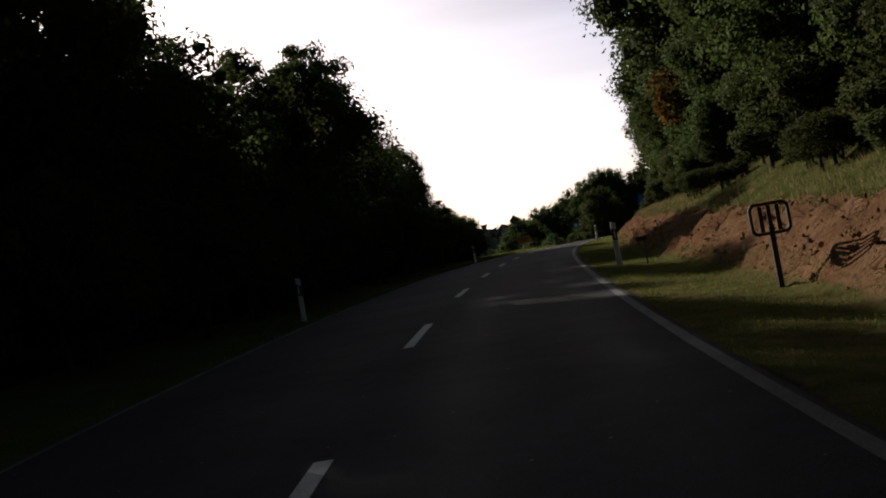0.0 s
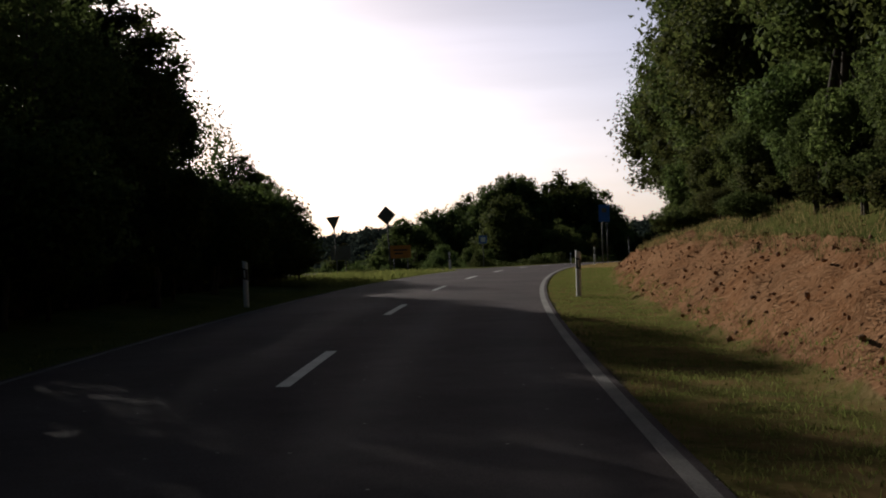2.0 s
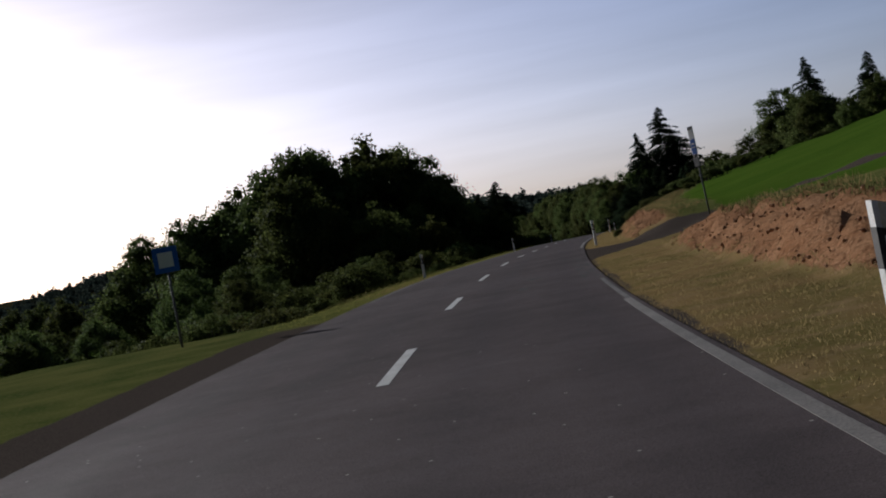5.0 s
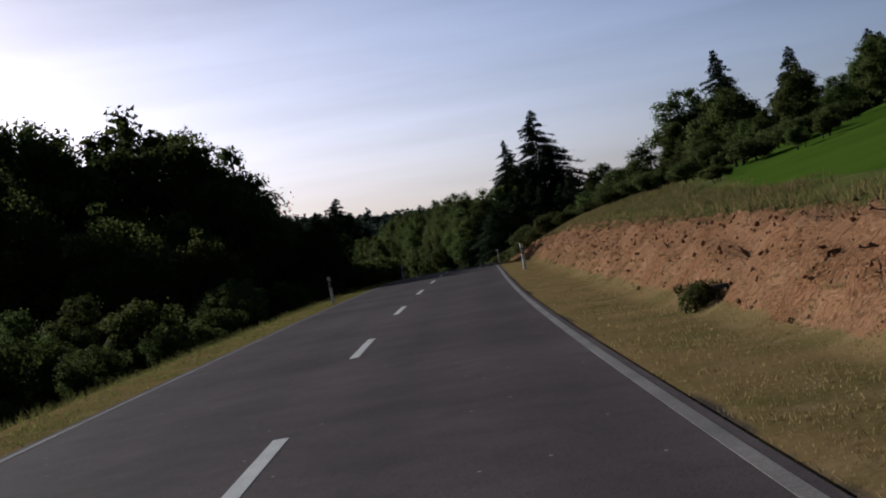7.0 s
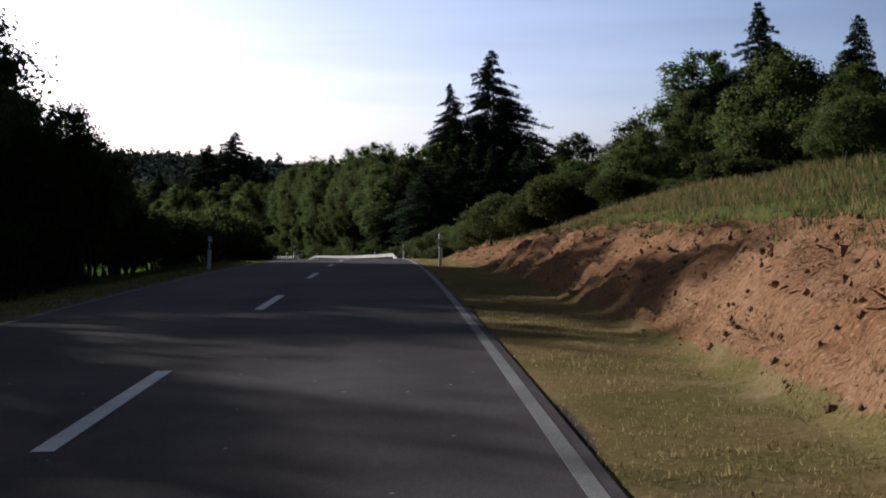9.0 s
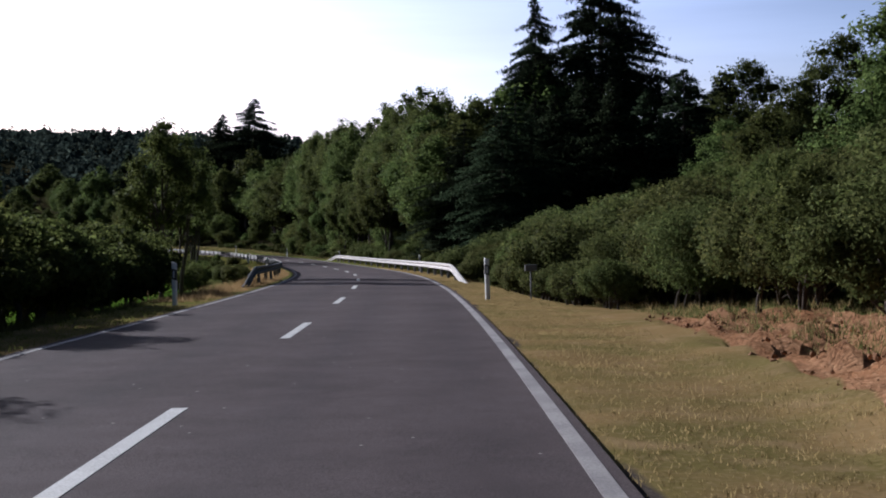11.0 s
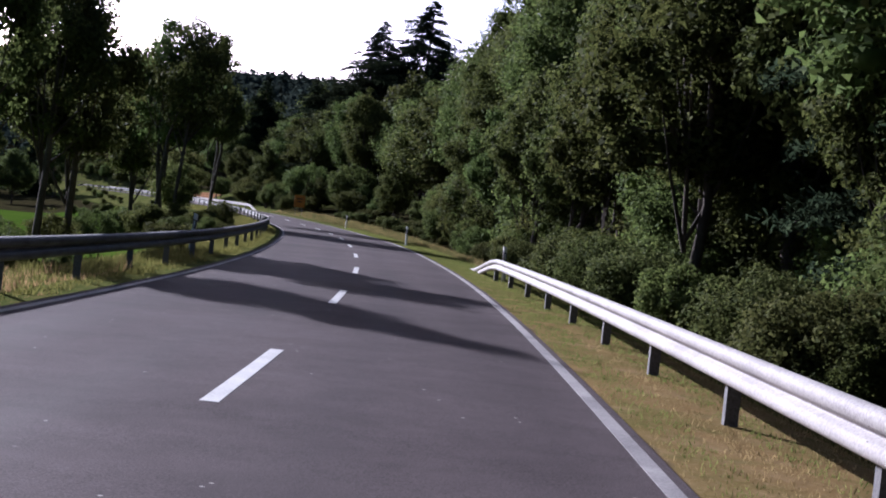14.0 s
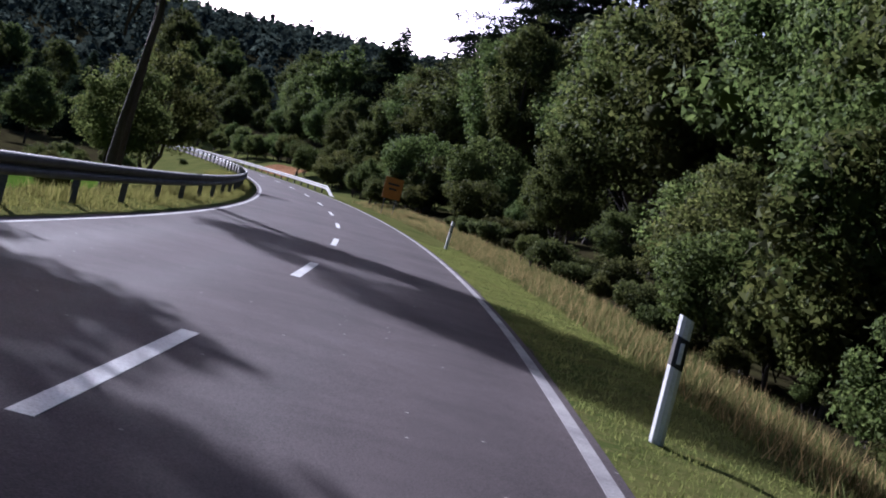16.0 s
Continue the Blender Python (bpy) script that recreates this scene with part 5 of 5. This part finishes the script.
def clods():
    """Loose lumps of red soil lying on the cutting and at its foot."""
    rng = np.random.default_rng(3)
    n = 34000
    s, lat = rng.uniform(-6, 320, n), rng.uniform(4.7, 7.6, n)
    w = zones(s, lat)[0]
    keep = (w > 0.25) & (rng.uniform(size=n) < 0.85)
    s, lat = s[keep], lat[keep]
    n = len(s)
    p = on_road(s, lat)
    p[:, 2] = ground_height(p[:, 0], p[:, 1])
    size = 0.007 + 0.032 * rng.uniform(size=n) ** 3.2
    bm = bmesh.new()
    bmesh.ops.create_icosphere(bm, subdivisions=1, radius=1)
    base = np.array([v.co[:] for v in bm.verts])
    faces = np.array([[v.index for v in f.verts] for f in bm.faces])
    bm.free()
    V = base[None] * size[:, None, None] * rng.uniform(0.7, 1.3, (n, len(base), 1)) * rng.uniform(0.7, 1.4, (n, 1, 3)) + p[:, None, :]
    F = faces[None] + (np.arange(n) * len(base))[:, None, None]
    tagged(new("soil_clods", mesh_of("soil_clods", V.reshape(-1, 3), F.reshape(-1, 3), CLOD)), "loose lumps of red-brown soil on the cutting", "soil", kind="stuff")


clods()


# ---- roadside furniture ----
def facing(s, lat, up=0.0, turn=0.0, lean=0.0):
    """A pose on the ground, its -y side to the oncoming driver of this lane."""
    p = on_road(s, lat)
    z = float(ground_height(np.array([p[0]]), np.array([p[1]]))[0])
    return Matrix.LocRotScale((p[0], p[1], z + up), Euler((0, lean, float(heading(s)) + turn)), None)


def delineator():
    """A white delineator post: bevelled body with a slanting top, a black band and a reflector."""
    base = tagged(new("delineator_post"), "white plastic delineator post with a slanting black band", "post", "delineator posts")
    bm = bmesh.new()
    outline = [(-0.060, 0.045), (-0.050, -0.040), (-0.020, -0.060), (0.020, -0.060), (0.050, -0.040), (0.060, 0.045)]

    def prism(z0, z1, grow):
        lo = [bm.verts.new((x * grow, y * grow, z0 - 0.35 * x)) for x, y in outline]
        hi = [bm.verts.new((x * grow, y * grow, z1 - 0.35 * x)) for x, y in outline]
        for k in range(6):
            bm.faces.new((lo[k], lo[(k + 1) % 6], hi[(k + 1) % 6], hi[k]))
        bm.faces.new(lo[::-1]), bm.faces.new(hi)

    prism(-0.25, 1.03, 1.0)
    body = part("body", from_bm("body", bm, WHITE), base)
    bm = bmesh.new()
    prism(0.62, 0.87, 1.035)
    band = part("band", from_bm("band", bm, BLACK), base, "black band")
    bm = box_bm((0.036, 0.010, 0.17), (0, -0.064, 0.745), 0.004)
    part("reflector", from_bm("reflector", bm, REFLECTOR), band, "pale oblong reflector")
    return base


first_post = delineator()
spots = [(26.5, 3.62), (78.8, 3.72), (127, 3.6), (175, 3.5), (226.7, 3.8), (277, 3.6), (327, 3.62), (378, 4.75), (427.3, 4.4), (461, 3.66), (500, 4.2),
         (26.5, -3.75), (78, -3.75), (125.5, -4.6), (175.5, -3.75), (225.6, -3.75), (275.5, -3.75), (325.5, -3.85), (375.5, -4.7), (425.5, -4.7)]
for k, (s, lat) in enumerate(spots):
    m = facing(s, lat, lean=radians(tree_rng.normal() * 1.6))
    if k:
        copy_thing(first_post, m)
    else:
        first_post.matrix_basis = m


def guardrail(s0, s1, lat, face, label, fall_start=4.5, fall_end=10.0, mat=ZINC, up=0.0):
    """A W-beam guardrail on posts every four metres; face: -1 when its front looks to -lat."""
    s = np.arange(s0, s1 + 0.01, 0.5)
    drop = np.zeros_like(s)
    if fall_start:
        drop = np.maximum(drop, 0.66 * (1 - step(0, fall_start, s - s0)))
    if fall_end:
        drop = np.maximum(drop, 0.66 * (1 - step(-1.0, fall_end, s1 - s)))
    wave = [(0.000, 0.440), (0.045, 0.448), (0.074, 0.470), (0.083, 0.500), (0.076, 0.540), (0.050, 0.566), (0.010, 0.582), (0.000, 0.595), (0.010, 0.608), (0.050, 0.624), (0.076, 0.650), (0.083, 0.690), (0.074, 0.720), (0.045, 0.742), (0.000, 0.750)]
    loop = wave + [(a - 0.012, b) for a, b in wave[::-1]]
    dz = lie(s, np.full_like(s, lat)) + up
    base = tagged(new("guardrail"), label, "guardrail")
    flare = 0.12 * (drop / 0.62) * -face
    rings = np.stack([on_road(s, lat + face * a + flare, b - drop + dz - 0.09) for a, b in loop], 1)
    k = len(loop)
    i = np.arange(len(s) - 1)[:, None] * k
    j = np.arange(k)
    F = np.stack([i + j, i + (j + 1) % k, i + (j + 1) % k + k, i + j + k], -1).reshape(-1, 4)
    beam = mesh_of("beam", rings.reshape(-1, 3), F, mat)
    beam.polygons.foreach_set("use_smooth", [True] * len(beam.polygons))
    part("beam", beam, base)
    bm = bmesh.new()
    prof = [(-0.06, -0.055), (0.06, -0.055), (0.06, -0.045), (-0.05, -0.045), (-0.05, 0.055), (-0.06, 0.055)]
    lo, hi = [bm.verts.new((x, y, -0.4)) for x, y in prof], [bm.verts.new((x, y, 0.70)) for x, y in prof]
    for q in range(6):
        bm.faces.new((lo[q], lo[(q + 1) % 6], hi[(q + 1) % 6], hi[q]))
    bm.faces.new(hi), bm.faces.new(lo[::-1])
    bmesh.ops.recalc_face_normals(bm, faces=list(bm.faces))
    post_me = from_bm("post", bm, DULL_SHADED_ZINC)
    bolt_bm = bmesh.new()
    bmesh.ops.create_cone(bolt_bm, cap_ends=True, segments=6, radius1=0.022, radius2=0.016, depth=0.02, matrix=Matrix.Rotation(radians(90), 4, "Y"))
    bolt_me = from_bm("bolt", bolt_bm, RUST)
    for st in np.arange(s0 + (3.0 if fall_start else 0.5), s1 - 0.4, 4.0):
        d = float(np.interp(st, s, drop))
        fl = float(np.interp(st, s, flare))
        up = float(np.interp(st, s, dz)) - 0.09 - d
        post = part("post", post_me, base)
        post.matrix_basis = Matrix.Translation(on_road(st, lat - face * 0.075 + fl, up)) @ Matrix.Rotation(float(heading(st)), 4, "Z")
        for high in (0.535, 0.655):
            bolt = part("bolt", bolt_me, base)
            bolt.matrix_basis = Matrix.Translation(on_road(st, lat + face * 0.058 + fl, high + up)) @ Matrix.Rotation(float(heading(st)), 4, "Z")
    return base


guardrail(343.5, 435.0, 4.0, -1, "bright galvanised guardrail with its ends bent to the ground", fall_start=9.0)
# left rail faces away from the sun; its shade sits in the steel's colour
guardrail(341.0, 640.0, -3.88, 1, "long dull guardrail, its shaded side put into the darker steel", mat=DULL_SHADED_ZINC, up=0.06)
guardrail(552.0, 720.0, 4.1, -1, "bright galvanised guardrail on the far bend")


def sign(name, label, category, s, lat, poles, plates, turn=0.0, lean=0.0):
    """A sign: poles as (x, radius, height), plates as (name, outline, y, thickness, material, label)."""
    base = tagged(new(name), label, category)
    base.matrix_basis = facing(s, lat, 0.0, turn, lean)
    for x, r, h in poles:
        part("pole", from_bm("pole", pole_bm(r, h + 0.4, -0.4, 10, x), DULL_SHADED_ZINC, True), base)
    last = None
    for pname, outline, y, thick, mat, plabel in plates:
        ob = part(pname, from_bm(pname, plate_bm(outline, thick, y), mat), last if pname in ("face", "field", "rim", "bar") and last else base, plabel)
        if pname in ("plate", "board"):
            last = ob
    return base


def rect(w, h, z, x=0.0):
    return [(x - w / 2, z - h / 2), (x + w / 2, z - h / 2), (x + w / 2, z + h / 2), (x - w / 2, z + h / 2)]


def rounded(w, h, z, r, x=0.0):
    pts = []
    for cx, cz, a0 in ((w / 2 - r, -h / 2 + r, -90), (w / 2 - r, h / 2 - r, 0), (-w / 2 + r, h / 2 - r, 90), (-w / 2 + r, -h / 2 + r, 180)):
        pts += [(x + cx + r * math.cos(radians(a0 + k * 30)), z + cz + r * math.sin(radians(a0 + k * 30))) for k in range(4)]
    return pts


# give-way sign and priority sign, both seen from behind, on the island
sign("give_way_sign", "triangular give-way sign seen from its dark back", "road sign", 115.5, -8.75, [(0, 0.035, 2.9)],
     [("plate", [(-0.37, 3.02), (0.37, 3.02), (0.0, 2.30)], -0.045, 0.012, SIGN_BACK, ""), ("clamp", rect(0.10, 0.05, 2.0), -0.06, 0.05, DULL_SHADED_ZINC, "")], lean=radians(-3))
sign("priority_sign", "diamond priority sign seen from its dark back", "road sign", 112.0, -5.33, [(0, 0.035, 2.85)],
     [("plate", [(0, 2.38), (0.46, 2.84), (0, 3.30), (-0.46, 2.84)], -0.045, 0.012, SIGN_BACK, "")], lean=radians(-3))
sign("direction_board", "dark back of a low direction board on two posts", "road sign", 118.0, -9.15, [(-0.22, 0.03, 1.3), (0.25, 0.03, 1.3)],
     [("board", rect(1.05, 0.72, 1.18), -0.045, 0.03, SIGN_BACK, "")])
sign("direction_sign", "amber direction board in the shade", "road sign", 124.0, -7.15, [(-0.4, 0.03, 1.3), (0.4, 0.03, 1.3)],
     [("board", rect(1.2, 0.72, 1.15), -0.045, 0.03, SIGN_YELLOW, ""), ("bar", rect(0.8, 0.09, 1.25), -0.055, 0.008, BLACK, "dark line of lettering"), ("bar", rect(0.5, 0.09, 1.05, -0.1), -0.055, 0.008, BLACK, "dark line of lettering")])
sign("road_sign", "small square blue sign on a thin post", "road sign", 150.5, -6.85, [(0, 0.03, 2.2)],
     [("plate", rect(0.6, 0.6, 2.1), -0.045, 0.012, SIGN_BLUE, ""), ("face", rect(0.36, 0.36, 2.1), -0.052, 0.006, SIGN_WHITE, "white middle")])
sign("place_sign", "upright dark blue sign with a grey field on two posts", "road sign", 124.0, 4.35, [(-0.12, 0.035, 3.1), (0.16, 0.03, 2.6)],
     [("plate", rect(0.60, 0.95, 2.85), -0.05, 0.014, SIGN_BLUE, ""), ("face", rect(0.26, 0.24, 3.02), -0.058, 0.007, SIGN_BACK, "grey square field")], lean=radians(1))
sign("marker_post", "thin dark marker post on the verge", "post", 126.5, 5.6, [(0, 0.03, 1.5)], [("plate", rect(0.10, 0.22, 1.4), -0.04, 0.02, DARK_POST, "")])
sign("warning_board", "faded orange-brown board on two posts at the wood's edge", "road sign", 533.0, 5.2, [(-0.35, 0.03, 2.1), (0.35, 0.03, 2.1)],
     [("board", rect(1.15, 1.3, 1.65), -0.045, 0.03, SIGN_YELLOW, ""), ("bar", rect(0.7, 0.12, 1.9), -0.055, 0.008, BLACK, "dark line of lettering"), ("bar", rect(0.5, 0.12, 1.6), -0.055, 0.008, BLACK, "dark line of lettering")])
sign("marker_post", "short post with a small grey box on top", "post", 327.6, 4.75, [(0, 0.02, 0.75)], [("cap", rect(0.30, 0.16, 0.80), -0.06, 0.12, SIGN_BACK, "pale grey box")])
# stop sign on a leaning pole in the corner of the field track
sign("stop_pole", "leaning green-grey stop pole with a tall blue and white panel", "bus stop", 164.3, 7.25, [(0, 0.03, 3.1)],
     [("plate", rect(0.24, 0.94, 2.72, 0.0), -0.05, 0.016, SIGN_WHITE, "white panel"), ("face", rect(0.21, 0.50, 2.51, 0.0), -0.056, 0.006, SIGN_BLUE, "blue field"),
      ("field", rect(0.22, 0.10, 3.13, 0.0), -0.056, 0.006, SIGN_BACK, "grey cap field"), ("bar", rect(0.13, 0.05, 2.60, 0.0), -0.062, 0.006, SIGN_WHITE, "unreadable line of lettering"),
      ("bar", rect(0.15, 0.035, 2.49, 0.0), -0.062, 0.006, SIGN_WHITE, "unreadable line of lettering"),
      ("timetable", rect(0.24, 0.30, 2.0, 0.0), -0.07, 0.05, SIGN_BACK, "grey-green timetable case"), ("clamp", rect(0.09, 0.06, 2.22), -0.06, 0.08, DULL_SHADED_ZINC, ""), ("clamp", rect(0.09, 0.06, 1.55), -0.06, 0.08, DULL_SHADED_ZINC, "")], turn=radians(-52), lean=radians(-2))
# small frames on short posts beside the cutting
frame_sign = tagged(new("slatted_marker"), "rounded dark metal frame with slats on a short post", "marker")
frame_sign.matrix_basis = facing(12.8, 4.75)
part("pole", from_bm("pole", box_bm((0.07, 0.06, 1.0), (0, 0, 0.3), 0.008), DARK_POST), frame_sign)
bm = bmesh.new()
outer, inner = rounded(0.52, 0.42, 0.90, 0.09), rounded(0.44, 0.34, 0.90, 0.06)
vs = [[bm.verts.new((x, y, z)) for x, z in ring] for ring, y in ((outer, -0.05), (inner, -0.05), (outer, 0.0), (inner, 0.0))]
q = len(outer)
for k in range(q):
    n2 = (k + 1) % q
    bm.faces.new((vs[0][k], vs[0][n2], vs[1][n2], vs[1][k])), bm.faces.new((vs[2][n2], vs[2][k], vs[3][k], vs[3][n2]))
    bm.faces.new((vs[0][n2], vs[0][k], vs[2][k], vs[2][n2])), bm.faces.new((vs[1][k], vs[1][n2], vs[3][n2], vs[3][k]))
rim = part("rim", from_bm("rim", bm, DARK_POST), frame_sign)
for x in (-0.11, 0.0, 0.11):
    part("slat", from_bm("slat", box_bm((0.055, 0.02, 0.33), (x, -0.02, 0.90), 0.004), DARK_POST), frame_sign)
small = tagged(new("marker_board"), "small dark board on a thin post by the cutting", "marker")
small.matrix_basis = facing(26.6, 4.25)
part("pole", from_bm("pole", pole_bm(0.018, 1.0, -0.4, 8), DARK_POST), small)
part("board", from_bm("board", box_bm((0.24, 0.02, 0.10), (-0.05, -0.03, 0.60), 0.004), DARK_POST), small)
# hollows in the cutting's foot: added dark ring in the soil, weeds over it
for s, lat in ((190.6, 4.75), (223.6, 5.05)):
    plant("low_bush", s + 0.1, lat - 0.20, 0.5 if s < 200 else 0.15, 1.0, "tufts at the drains", sink=0.05)
    pipe = tagged(new("drain_pipe"), "dark hollow in the soil bank, built as an added ring and disc", "drain")
    pipe.matrix_basis = facing(s, lat, 0.05, radians(-62))
    v1, f1 = tube([(0, -0.02, 0), (0, 0.30, 0)], [0.155, 0.155], 14)
    v2, f2 = tube([(0, 0.30, 0), (0, -0.02, 0)], [0.135, 0.135], 14)
    part("pipe", mesh_of("pipe", *joined([(v1, f1), (v2, f2)]), DARK_POST), pipe)
    # black disc puts the shade inside the hollow into colour
    bm = bmesh.new()
    bmesh.ops.create_circle(bm, cap_ends=True, segments=14, radius=0.145, matrix=Matrix.Translation((0, 0.20, 0)) @ Matrix.Rotation(radians(90), 4, "X"))
    part("plug", from_bm("plug", bm, BLACK), pipe)
